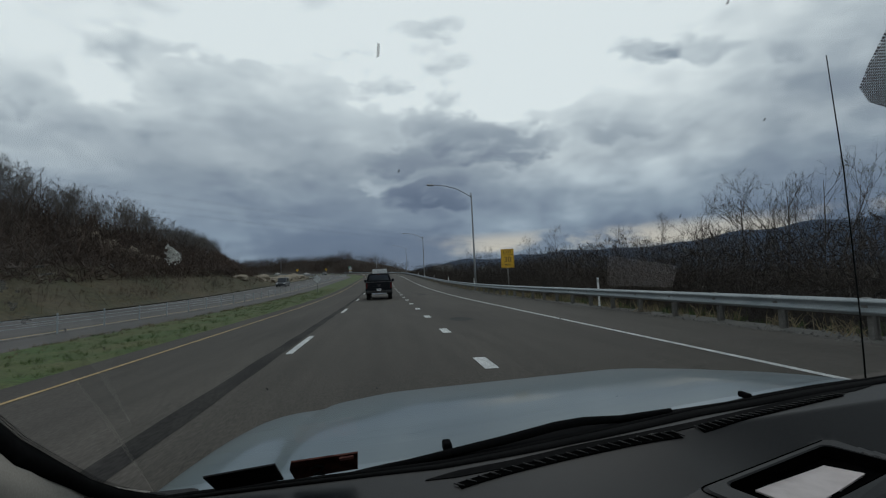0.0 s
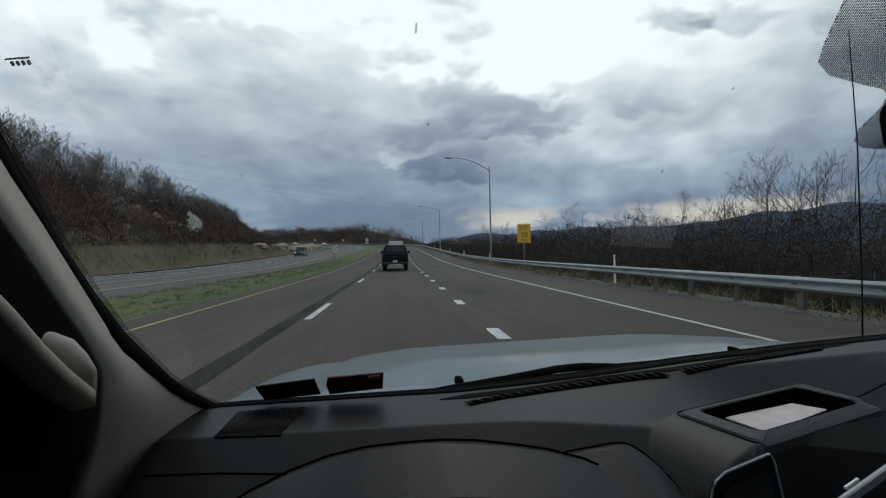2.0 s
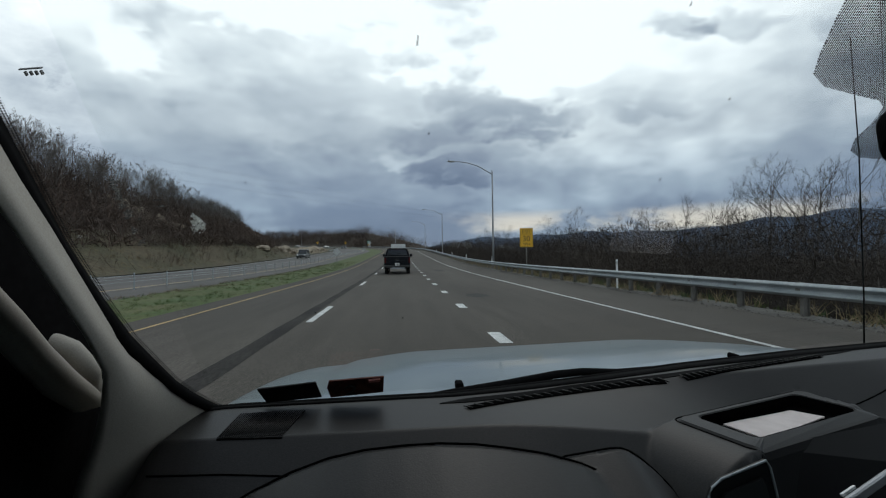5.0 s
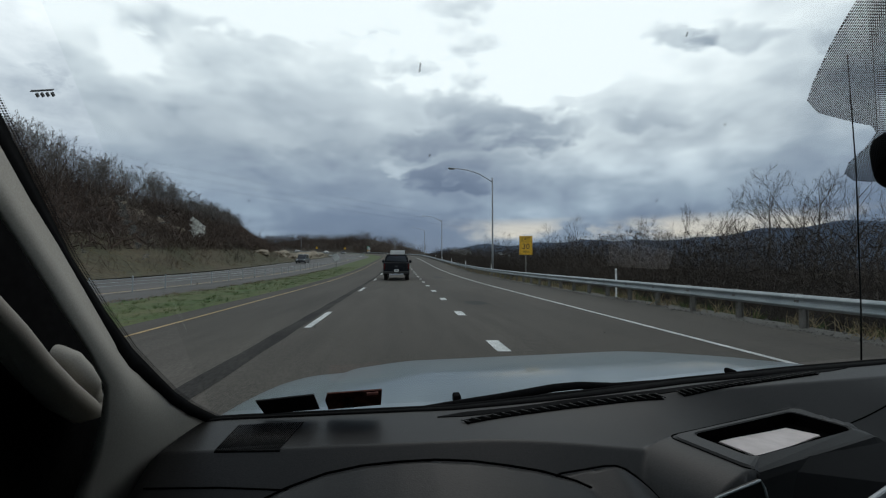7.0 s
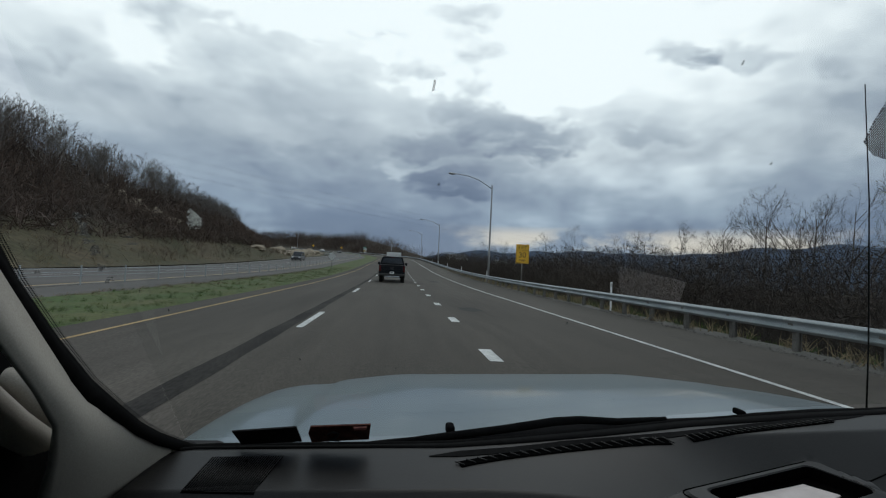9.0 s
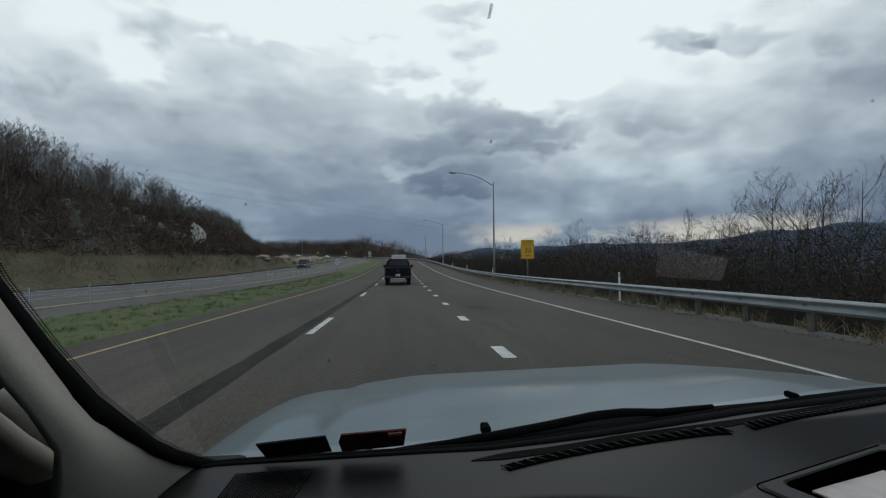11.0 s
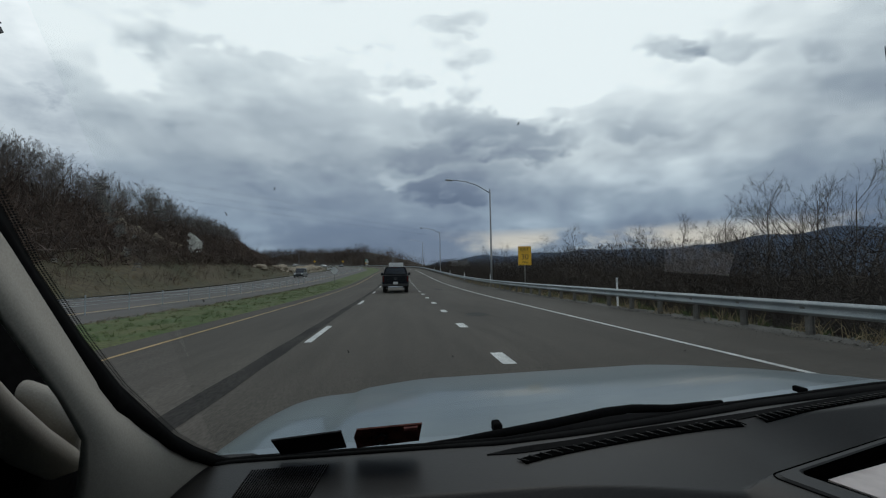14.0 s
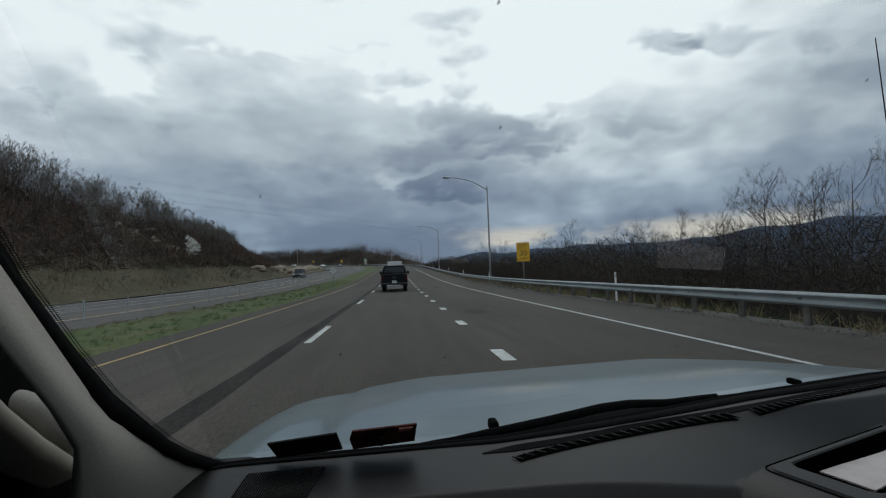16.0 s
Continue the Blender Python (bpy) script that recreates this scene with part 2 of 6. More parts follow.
M_COWL = mat("black_cowl_plastic", (0.003, 0.003, 0.0033), (0.005, 0.005, 0.0053), 9, 0.9, grain=200, bump=0.1, spec=0.03)
M_RUBBER = mat("black_rubber", (0.005, 0.005, 0.005), (0.008, 0.008, 0.008), 9, 0.9, grain=120, spec=0.04)
M_DASH = mat("charcoal_dash_plastic", (0.0085, 0.0080, 0.0078), (0.0115, 0.0109, 0.0106), 7, 0.46, bump=0.22, grain=480, mottle=0.35, spec=0.22)
# darker copy of the dash plastic, with shade put into the colour
M_DASH_SHADED = mat("shaded_dash_plastic", (0.0045, 0.0045, 0.0047), (0.0065, 0.0065, 0.0067), 7, 0.6, bump=0.2, grain=800, mottle=0.12, spec=0.2)
# near-black without gloss, the shade of slots put into the colour
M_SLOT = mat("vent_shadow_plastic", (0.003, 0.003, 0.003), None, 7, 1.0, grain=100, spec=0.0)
M_TRIM = mat("grey_pillar_trim", (0.355, 0.330, 0.285), (0.395, 0.366, 0.320), 5, 0.75, bump=0.2, grain=600, mottle=0.1, spec=0.2)
M_SHELL = mat("dark_cabin_lining", (0.005, 0.005, 0.005), (0.008, 0.0075, 0.0075), 4, 0.95, grain=90, spec=0.03)
M_SILVER = mat("satin_silver_trim", (0.42, 0.43, 0.44), None, 6, 0.35, 0.7, grain=60, mottle=0.06)
M_PAPER = mat("creased_paper", (0.56, 0.50, 0.48), (0.64, 0.58, 0.56), 14, 0.85, bump=0.25, grain=60, mottle=0.05)
M_INK = mat("faint_print", (0.50, 0.38, 0.35), None, 10, 0.9, grain=50)
M_STICKER = mat("dark_sticker_back", (0.022, 0.020, 0.020), (0.03, 0.026, 0.025), 20, 0.7, grain=90, spec=0.2)
M_STICKER_RED = mat("dark_red_sticker_back", (0.085, 0.026, 0.020), (0.20, 0.070, 0.050), 45, 0.7, grain=120, mottle=0.35, spec=0.2)
M_TAB = mat("pale_red_print", (0.55, 0.22, 0.19), None, 20, 0.8, grain=90)
M_HOUSE = mat("white_siding", (0.55, 0.55, 0.53), (0.64, 0.64, 0.62), 0.8, 0.8, grain=5, mottle=0.1)
M_ROOF = mat("grey_roofing", (0.20, 0.21, 0.22), (0.28, 0.29, 0.30), 0.8, 0.8, grain=4, mottle=0.15)


def add_streaks(m, across, along, amount):
    """Long lengthwise streaks of wear laid over a material's colour."""
    n, l = m.node_tree.nodes, m.node_tree.links
    p = n["Principled BSDF"]
    old = p.inputs["Base Color"].links[0].from_socket
    tc, mp, t, mr, sc = n.new("ShaderNodeTexCoord"), n.new("ShaderNodeMapping"), n.new("ShaderNodeTexNoise"), n.new("ShaderNodeMapRange"), n.new("ShaderNodeVectorMath")
    mp.inputs["Scale"].default_value = (across, along, 1)
    t.inputs["Scale"].default_value, t.inputs["Detail"].default_value = 1.0, 6
    mr.inputs["From Min"].default_value, mr.inputs["From Max"].default_value = 0.3, 0.7
    mr.inputs["To Min"].default_value, mr.inputs["To Max"].default_value = 1 - amount, 1 + amount
    sc.operation = "SCALE"
    l.new(tc.outputs["Object"], mp.inputs[0]), l.new(mp.outputs[0], t.inputs["Vector"]), l.new(t.outputs[0], mr.inputs[0])
    l.new(old, sc.inputs[0]), l.new(mr.outputs[0], sc.inputs["Scale"]), l.new(sc.outputs[0], p.inputs["Base Color"])


add_streaks(M_ASPHALT, 0.9, 0.035, 0.16)
add_streaks(M_ASPHALT, 3.5, 0.30, 0.10)
add_streaks(M_ASPHALT_OLD, 0.9, 0.04, 0.14)


def glass_material():
    m = bpy.data.materials.new("windshield_glass")
    m.use_nodes = True
    n, l = m.node_tree.nodes, m.node_tree.links
    n.clear()
    clear_, gloss, mix = n.new("ShaderNodeBsdfTransparent"), n.new("ShaderNodeBsdfGlossy"), n.new("ShaderNodeMixShader")
    clear_.inputs[0].default_value = (0.97, 0.985, 0.98, 1)
    gloss.inputs["Roughness"].default_value = 0.02
    fres = n.new("ShaderNodeFresnel")
    fres.inputs[0].default_value = 1.42
    l.new(fres.outputs[0], mix.inputs[0])
    l.new(clear_.outputs[0], mix.inputs[1]), l.new(gloss.outputs[0], mix.inputs[2])
    l.new(mix.outputs[0], n.new("ShaderNodeOutputMaterial").inputs[0])
    return m


def frit_material(name, scale, size):
    """Black enamel dots on clear glass."""
    m = bpy.data.materials.new(name)
    m.use_nodes = True
    n, l = m.node_tree.nodes, m.node_tree.links
    p = n["Principled BSDF"]
    p.inputs["Base Color"].default_value, p.inputs["Roughness"].default_value = (0.03, 0.03, 0.032, 1), 0.8
    tc, mp, v, cut = n.new("ShaderNodeTexCoord"), n.new("ShaderNodeMapping"), n.new("ShaderNodeTexVoronoi"), n.new("ShaderNodeMath")
    mp.inputs["Rotation"].default_value = (radians(-135), 0, 0)
    v.voronoi_dimensions = "2D"
    v.inputs["Scale"].default_value, v.inputs["Randomness"].default_value = scale, 0.0
    cut.operation = "LESS_THAN"
    cut.inputs[1].default_value = size
    l.new(tc.outputs["Object"], mp.inputs[0]), l.new(mp.outputs[0], v.inputs["Vector"])
    l.new(v.outputs["Distance"], cut.inputs[0]), l.new(cut.outputs[0], p.inputs["Alpha"])
    return m


def smear_material():
    """A thin pale film that half covers what lies behind it."""
    m = bpy.data.materials.new("dried_smear")
    m.use_nodes = True
    p = m.node_tree.nodes["Principled BSDF"]
    p.inputs["Base Color"].default_value, p.inputs["Roughness"].default_value, p.inputs["Alpha"].default_value = (0.45, 0.45, 0.43, 1), 0.9, 0.32
    return m


M_GLASS, M_FRIT, M_SMEAR = glass_material(), frit_material("enamel_dots", 400, 0.36), smear_material()
M_EDGE_FRIT = frit_material("edge_enamel_dots", 520, 0.36)
M_SMEAR_DARK = mat("faded_dark_print", (0.24, 0.24, 0.24), None, 5, 0.9, grain=900, mottle=0.5)


# ---------------------------------------------------------------- building helpers
def mesh(name, verts, faces, material, parent=None, label="", smooth=False, at=None):
    me = bpy.data.meshes.new(name)
    me.from_pydata([tuple(map(float, v)) for v in verts], [], [tuple(map(int, f)) for f in faces])
    me.update()
    if smooth:
        me.polygons.foreach_set("use_smooth", [True] * len(me.polygons))
    me.materials.append(material)
    ob = new(name, me)
    ob.parent = parent
    if at is not None:
        ob.matrix_basis = at
    return tagged(ob, label)


def part(name, bm, material, parent=None, label="", smooth=False, at=None):
    me = bpy.data.meshes.new(name)
    bm.to_mesh(me)
    bm.free()
    if smooth:
        me.polygons.foreach_set("use_smooth", [True] * len(me.polygons))
    me.materials.append(material)
    ob = new(name, me)
    ob.parent = parent
    if at is not None:
        ob.matrix_basis = at
    return tagged(ob, label)


def share(name, ob, parent, at):
    """Another object on the mesh of ob."""
    o = new(name, ob.data)
    o.parent, o.matrix_basis = parent, at
    return o


def thing(name, label, category, group="", at=None, kind=""):
    e = new(name)
    if at is not None:
        e.matrix_basis = at
    return tagged(e, label, category, group, kind)


def box(sx, sy, sz, at=(0, 0, 0), bevel=0.0, segs=2):
    bm = bmesh.new()
    bmesh.ops.create_cube(bm, size=1, matrix=Matrix.Translation(at) @ Matrix.Diagonal((sx, sy, sz, 1)))
    if bevel:
        bmesh.ops.bevel(bm, geom=bm.edges[:], offset=bevel, segments=segs, affect="EDGES", profile=0.5)
    return bm


def prism(outline, depth, axis="y", bevel=0.0):
    """An outline in two axes pushed along the third; centred on it."""
    bm = bmesh.new()
    put = {"y": lambda a, b, c: (a, c, b), "x": lambda a, b, c: (c, a, b), "z": lambda a, b, c: (a, b, c)}[axis]
    front = [bm.verts.new(put(a, b, -depth / 2)) for a, b in outline]
    back = [bm.verts.new(put(a, b, depth / 2)) for a, b in outline]
    bm.faces.new(front), bm.faces.new(back[::-1])
    for i in range(len(outline)):
        j = (i + 1) % len(outline)
        bm.faces.new((front[i], back[i], back[j], front[j]))
    bmesh.ops.recalc_face_normals(bm, faces=bm.faces[:])
    if bevel:
        bmesh.ops.bevel(bm, geom=bm.edges[:], offset=bevel, segments=2, affect="EDGES", profile=0.5)
    return bm


def tube(points, radii, sides=8, cap=True):
    """Vertices and faces of a tube along points."""
    pts = [Vector(p) for p in points]
    radii = list(radii) if hasattr(radii, "__len__") else [radii] * len(pts)
    v, f = [], []
    for i, p in enumerate(pts):
        d = (pts[min(i + 1, len(pts) - 1)] - pts[max(i - 1, 0)]).normalized()
        a = d.cross(Vector((0, 0, 1)) if abs(d.z) < 0.9 else Vector((1, 0, 0))).normalized()
        b = d.cross(a)
        for k in range(sides):
            w = 2 * math.pi * k / sides
            v.append(p + radii[i] * (math.cos(w) * a + math.sin(w) * b))
        if i:
            o = (i - 1) * sides
            f += [(o + k, o + (k + 1) % sides, o + sides + (k + 1) % sides, o + sides + k) for k in range(sides)]
    if cap:
        f += [tuple(range(sides - 1, -1, -1)), tuple(range(len(v) - sides, len(v)))]
    return v, f


def pipe(name, points, radii, material, parent=None, label="", sides=8, at=None):
    return mesh(name, *tube(points, radii, sides), material, parent, label, True, at)


def cylinder(r, depth, axis="z", segs=20, r2=None):
    bm = bmesh.new()
    turn = {"z": Matrix(), "x": Matrix.Rotation(radians(90), 4, "Y"), "y": Matrix.Rotation(radians(90), 4, "X")}[axis]
    bmesh.ops.create_cone(bm, cap_ends=True, segments=segs, radius1=r, radius2=r if r2 is None else r2, depth=depth, matrix=turn)
    return bm


def text_mesh(name, words, size, material, parent, at, label="", depth=0.002):
    cu = bpy.data.curves.new(name, "FONT")
    cu.body, cu.size, cu.align_x, cu.align_y, cu.extrude = words, size, "CENTER", "CENTER", depth
    tmp = bpy.data.objects.new(name, cu)
    scene.collection.objects.link(tmp)
    bpy.context.view_layer.update()
    me = bpy.data.meshes.new_from_object(tmp.evaluated_get(bpy.context.evaluated_depsgraph_get()))
    bpy.data.objects.remove(tmp)
    me.materials.clear()
    me.materials.append(material)
    ob = new(name, me)
    ob.parent, ob.matrix_basis = parent, at
    return tagged(ob, label)


def smooth01(a, b, x):
    t = np.clip((np.asarray(x, float) - a) / (b - a), 0, 1)
    return t * t * (3 - 2 * t)


# ---------------------------------------------------------------- the road's line
STEP = np.arange(-300.0, 901.0)
BEND = np.interp(STEP, [130, 165, 430, 480], [0, 1 / 300, 1 / 300, 0])
GRADE = np.interp(STEP, [25, 75, 400, 480], [0, 0.030, 0.030, 0.0])
zero = 300
HEAD = np.cumsum(BEND) - np.cumsum(BEND)[zero]
LX = -np.cumsum(np.sin(HEAD)); LX -= LX[zero]
LY = np.cumsum(np.cos(HEAD)); LY -= LY[zero]
LZ = np.cumsum(GRADE); LZ -= LZ[zero]


def line(s, u, z=0.0):
    """The place u metres right of the road's line, s metres along it, z above it."""
    h = np.interp(s, STEP, HEAD)
    return (np.interp(s, STEP, LX) + u * np.cos(h), np.interp(s, STEP, LY) + u * np.sin(h), np.interp(s, STEP, LZ) + z)


def turned(s, u, z=0.0, more=0.0):
    x, y, zz = line(s, u, z)
    return pose(x, y, zz, 0, 0, math.degrees(np.interp(s, STEP, HEAD)) + more)


def station(x, y):
    """s and u of places in the plan."""
    x, y = np.atleast_1d(x).astype(float), np.atleast_1d(y).astype(float)
    k = np.arange(0, len(STEP), 4)
    best = np.empty(len(x), int)
    for i in range(0, len(x), 4000):
        d = (x[i:i + 4000, None] - LX[k]) ** 2 + (y[i:i + 4000, None] - LY[k]) ** 2
        best[i:i + 4000] = k[d.argmin(1)]
    h = HEAD[best]
    rx, ry = x - LX[best], y - LY[best]
    return STEP[best] + (-np.sin(h) * rx + np.cos(h) * ry), np.cos(h) * rx + np.sin(h) * ry


def lumps(x, y, scale, seed=0.0):
    """Cheap smooth relief, about -1 to 1."""
    x, y = np.asarray(x) / scale + seed, np.asarray(y) / scale - seed
    return (np.sin(x * 1.7 + 1.3 * np.sin(y * 0.9)) + np.sin(y * 2.1 + 1.1 * np.sin(x * 1.3)) + np.sin((x + y) * 3.3) * 0.5) / 2.5


def cut_back(s):
    """How far the hill's foot stands back where the road bends round it."""
    return np.interp(s, [108, 185, 285, 345], [0, 19, 22, 4])


def ground_z(x, y):
    s, u = station(x, y)
    z = np.interp(s, STEP, LZ)
    hill = np.interp(s, [-300, 75, 105, 145, 165, 250, 400, 900], [1.12, 1.12, 0.88, 0.62, 0.58, 0.8, 0.8, 0.6])
    back = cut_back(s)
    left = np.interp(-u - back * smooth01(23, 27, -u) * (1 - smooth01(52, 70, -u)), [22.8, 24, 26, 31, 40, 65, 110, 400, 3000], [-0.08, -0.3, 0.5, 3.2, 5.5, 16.5, 20.0, 23.0, 10.0]) * np.where(-u - back > 24.5, hill, 1)
    right = np.interp(u, [9.3, 10.2, 17, 60, 250, 900, 3000], [-0.08, -0.2, -1.9, -4.0, -16.0, -30.0, -40.0])
    outer = smooth01(255, 350, s)
    right = right * (1 - outer) + outer * np.interp(u, [9.3, 14, 25, 45, 62, 95, 250, 900], [-0.08, 0.5, 6.0, 11.0, 8.0, -4.0, -16.0, -30.0])
    rel = np.where(u < -22.8, left, np.where(u > 9.3, right, -0.08))
    rough = np.where(u < -25, np.clip((-u - 25) / 15, 0, 1) * 0.7, np.where(u > 11, np.clip((u - 11) / 10, 0, 1) * 0.5, 0))
    far = np.clip((np.hypot(x, y) - 500) / 1500, 0, 1)
    return (z * (1 - far) + rel + rough * lumps(x, y, 9.0)).astype(float)


def grid_mesh(xs, ys, zfun):
    X, Y = np.meshgrid(xs, ys)
    Z = zfun(X.ravel(), Y.ravel())
    nx, ny = len(xs), len(ys)
    i = np.arange(nx * ny).reshape(ny, nx)
    f = np.stack([i[:-1, :-1], i[:-1, 1:], i[1:, 1:], i[1:, :-1]], -1).reshape(-1, 4)
    return np.column_stack([X.ravel(), Y.ravel(), Z]), f


def spread(points):
    out = []
    for a, b, d in points:
        out += list(np.arange(a, b, d))
    return np.array(out + [points[-1][1]])


gx = spread([(-4200, -800, 400), (-800, -240, 70), (-240, -70, 8), (-70, 30, 2.0), (30, 90, 6), (90, 400, 40), (400, 4200, 380)])
gy = spread([(-4200, -300, 390), (-300, -40, 20), (-40, 130, 2.5), (130, 420, 5), (420, 900, 40), (900, 4200, 330)])
gv, gf = grid_mesh(gx, gy, ground_z)
ground = mesh("ground", gv, gf, M_EARTH, smooth=True)
tagged(ground, "brown leaf-littered earth sloping away from the highway", "ground", kind="structure")


def strip_mesh(profile, s0, s1, step):
    """A sheet swept along the road's line; profile: (u, z) from left to right."""
    st = np.arange(s0, s1 + 0.01, step)
    v, n = [], len(profile)
    for s in st:
        v += [line(s, u, z) for u, z in profile]
    f = [(r * n + k, r * n + k + 1, (r + 1) * n + k + 1, (r + 1) * n + k) for r in range(len(st) - 1) for k in range(n - 1)]
    return v, f


road = mesh("road", *strip_mesh([(-6.15, -0.10), (-6.1, 0.0), (-1.9, 0.04), (1.6, 0.04), (5.5, 0.0), (8.9, -0.06), (9.25, -0.2)], -150, 560, 4), M_ASPHALT, smooth=True)
tagged(road, "dark grey asphalt highway carriageway with worn wheel tracks", "road", kind="structure")
road_far = mesh("road_opposite", *strip_mesh([(-22.9, -0.2), (-22.6, 0.02), (-17.0, 0.08), (-10.6, 0.03), (-10.3, -0.12)], -150, 560, 4), M_ASPHALT_OLD, smooth=True)
tagged(road_far, "pale grey worn asphalt of the oncoming carriageway", "road", kind="structure")
mv, mf = strip_mesh([(-10.5, -0.08), (-9.6, 0.03), (-8.6, 0.0), (-7.4, -0.02), (-6.5, 0.02), (-6.05, -0.05)], -150, 560, 2)
mv = [(x, y, z + 0.03 * math.sin(x * 3 + y * 1.7) + 0.02 * math.sin(y * 4.1)) for x, y, z in mv]
median = mesh("median", mv, mf, M_GRASS, smooth=True)
tagged(median, "narrow grass median with patchy green and straw turf", "grass strip", kind="structure")
bank_v, bank_f = strip_mesh([(-33.5, 3.5), (-31.5, 3.55), (-28, 2.0), (-25.5, 0.55), (-24, -0.12), (-22.8, -0.03)], -60, 480, 3)
bank_v = [line(s, -22.8 - (10.7 + 0.9 * float(cut_back(s))) * t) for s in np.arange(-60, 480.01, 3) for t in (1, 0.78, 0.5, 0.25, 0.11, 0)]
bx, by = np.array([p[0] for p in bank_v]), np.array([p[1] for p in bank_v])
bz = ground_z(bx, by) + 0.18
bank = mesh("bank", np.column_stack([bx, by, bz]), bank_f, M_BANK, smooth=True)
tagged(bank, "grassy bank of straw and olive turf below the wooded hill", "bank", kind="structure")
# gravel edge beside the right guardrail
vv_, vf_ = strip_mesh([(8.25, -0.10), (8.6, -0.058), (8.95, -0.045), (9.4, -0.06), (9.9, -0.14), (10.6, -0.32)], -60, 420, 1)
vv_ = [(x, y, z + 0.014 * math.sin(x * 7.1 + y * 2.3) + 0.012 * math.sin(y * 5.7 + x * 3.0)) for x, y, z in vv_]
mesh("verge", vv_, vf_, M_GRAVEL, smooth=True)
tagged(bpy.data.objects["verge"], "grey gravel verge under the guardrail", "verge", kind="structure")


def marking(name, u0, u1, s0, s1, material, z=0.008, parent=None, step=3.0):
    base = lambda u: np.interp(u, [-22.6, -17, -10.6, -6.1, -1.9, 1.6, 5.5, 8.9], [0.02, 0.08, 0.03, 0.0, 0.04, 0.04, 0.0, -0.06])
    n = max(1, int(math.ceil((s1 - s0) / step)))
    st, v, f = np.linspace(s0, s1, n + 1), [], []
    for s in st:
        v += [line(s, u0(s) if callable(u0) else u0, 0), line(s, u1(s) if callable(u1) else u1, 0)]
    v = [(x, y, zz + float(base(station(x, y)[1][0])) + z) for x, y, zz in v]
    f = [(2 * i, 2 * i + 1, 2 * i + 3, 2 * i + 2) for i in range(n)]
    return mesh(name, v, f, material, parent)


marking("yellow_edge_line", -5.24, -5.15, -60, 420, M_YELLOW, parent=road)
marking("white_edge_line", 5.42, 5.54, -60, 420, M_WHITE, parent=road)
marking("tar_seam", lambda s: -2.46 + 0.004 * max(0, s) + 0.012 * math.sin(s * 1.9), lambda s: -2.10 + 0.010 * math.sin(s * 2.3 + 1), -20, 45, M_TAR, z=0.004, parent=road, step=0.5)
marking("tar_seam", lambda s: -2.30 + 0.05 * math.sin(s * 0.7), lambda s: -1.95 + 0.04 * math.sin(s * 0.9 + 1), 45, 220, M_TAR, z=0.004, parent=road, step=2.0)
for k in range(-2, 22):
    s = 9.8 + 12.2 * k
    marking("lane_dash", -2.02, -1.87, s, s + 3.05, M_WHITE, z=0.009, parent=road)
for k in range(-3, 34):
    s = 10.5 + 4.8 * k - 3.6
    if s < 150:
        marking("exit_lane_dash", 1.50, 1.72, s, s + 1.0, M_WHITE, z=0.009, parent=road)
marking("gore_line", 1.5, 1.75, 152, 205, M_WHITE, parent=road)
marking("gore_line", 1.5, 1.75, 205, 420, M_WHITE, parent=road)
for u in (-12.9, -22.0):
    marking("opposite_edge_line", u - 0.07, u + 0.07, -60, 420, M_YELLOW if u > -15 else M_WHITE, parent=road_far)
for k in range(-2, 30):
    marking("opposite_lane_dash", -17.5, -17.36, 12.2 * k, 12.2 * k + 3.05, M_WHITE, z=0.009, parent=road_far)
stain = random.Random(3)
for s_, u_, w_, l_ in ((15.5, 2.6, 0.45, 0.9), (40, 3.4, 0.4, 1.6)):
    ring = []
    for k in range(18):
        a = 2 * math.pi * k / 18
        q = stain.uniform(0.65, 1.1)
        x, y, z = line(s_ + l_ * q * math.sin(a), u_ + w_ * q * math.cos(a))
        ring.append((x, y, z + float(np.interp(station(x, y)[1][0], [-6.1, -1.9, 1.6, 5.5, 8.9], [0.0, 0.04, 0.04, 0.0, -0.06])) + 0.004))
    mesh("oil_stain", ring, [tuple(range(18))], M_STAIN, road)


# ---------------------------------------------------------------- the vehicle that carries the camera
vehicle = thing("car", "pale blue-silver car seen from its driver's seat, dark cabin", "car")
EDGE_X, EDGE_Y = [-0.45, -0.28, 0.09, 0.30, 0.55, 0.82, 1.04, 1.35, 1.5], [0.70, 0.757, 0.774, 0.817, 0.863, 0.887, 0.893, 0.86, 0.80]


def dash_edge(x):
    return np.interp(x, EDGE_X, EDGE_Y)


def sill(x):
    d = np.asarray(x, float) - 0.30
    return 1.169 + 0.0235 * (d + np.sqrt(d * d + 0.03))


POD_C, POD_E, POD_N = np.array([0.572, 0.647]), np.array([0.946, 0.324]), np.array([-0.324, 0.946])
RIM, HOLE = (-0.157, 0.160, -0.060, 0.060), (-0.122, 0.127, -0.039, 0.048)     # tray rim and opening, along and across it
BROW_X = [-0.27, -0.22, -0.16, -0.12, -0.08, -0.04, 0.0, 0.04, 0.08, 0.12, 0.16, 0.20, 0.24, 0.28, 0.32, 0.38]
BROW_Z = [0.95, 1.125, 1.160, 1.178, 1.191, 1.198, 1.2005, 1.201, 1.198, 1.1915, 1.1835, 1.171, 1.152, 1.120, 1.075, 0.90]
HUMP_X = [0.11, 0.15, 0.19, 0.225, 0.245, 0.26, 0.272, 0.285, 0.302, 0.323, 0.338, 0.36, 0.40]
HUMP_Z = [0.95, 1.130, 1.168, 1.172, 1.1745, 1.1745, 1.170, 1.161, 1.146, 1.124, 1.100, 1.05, 0.85]


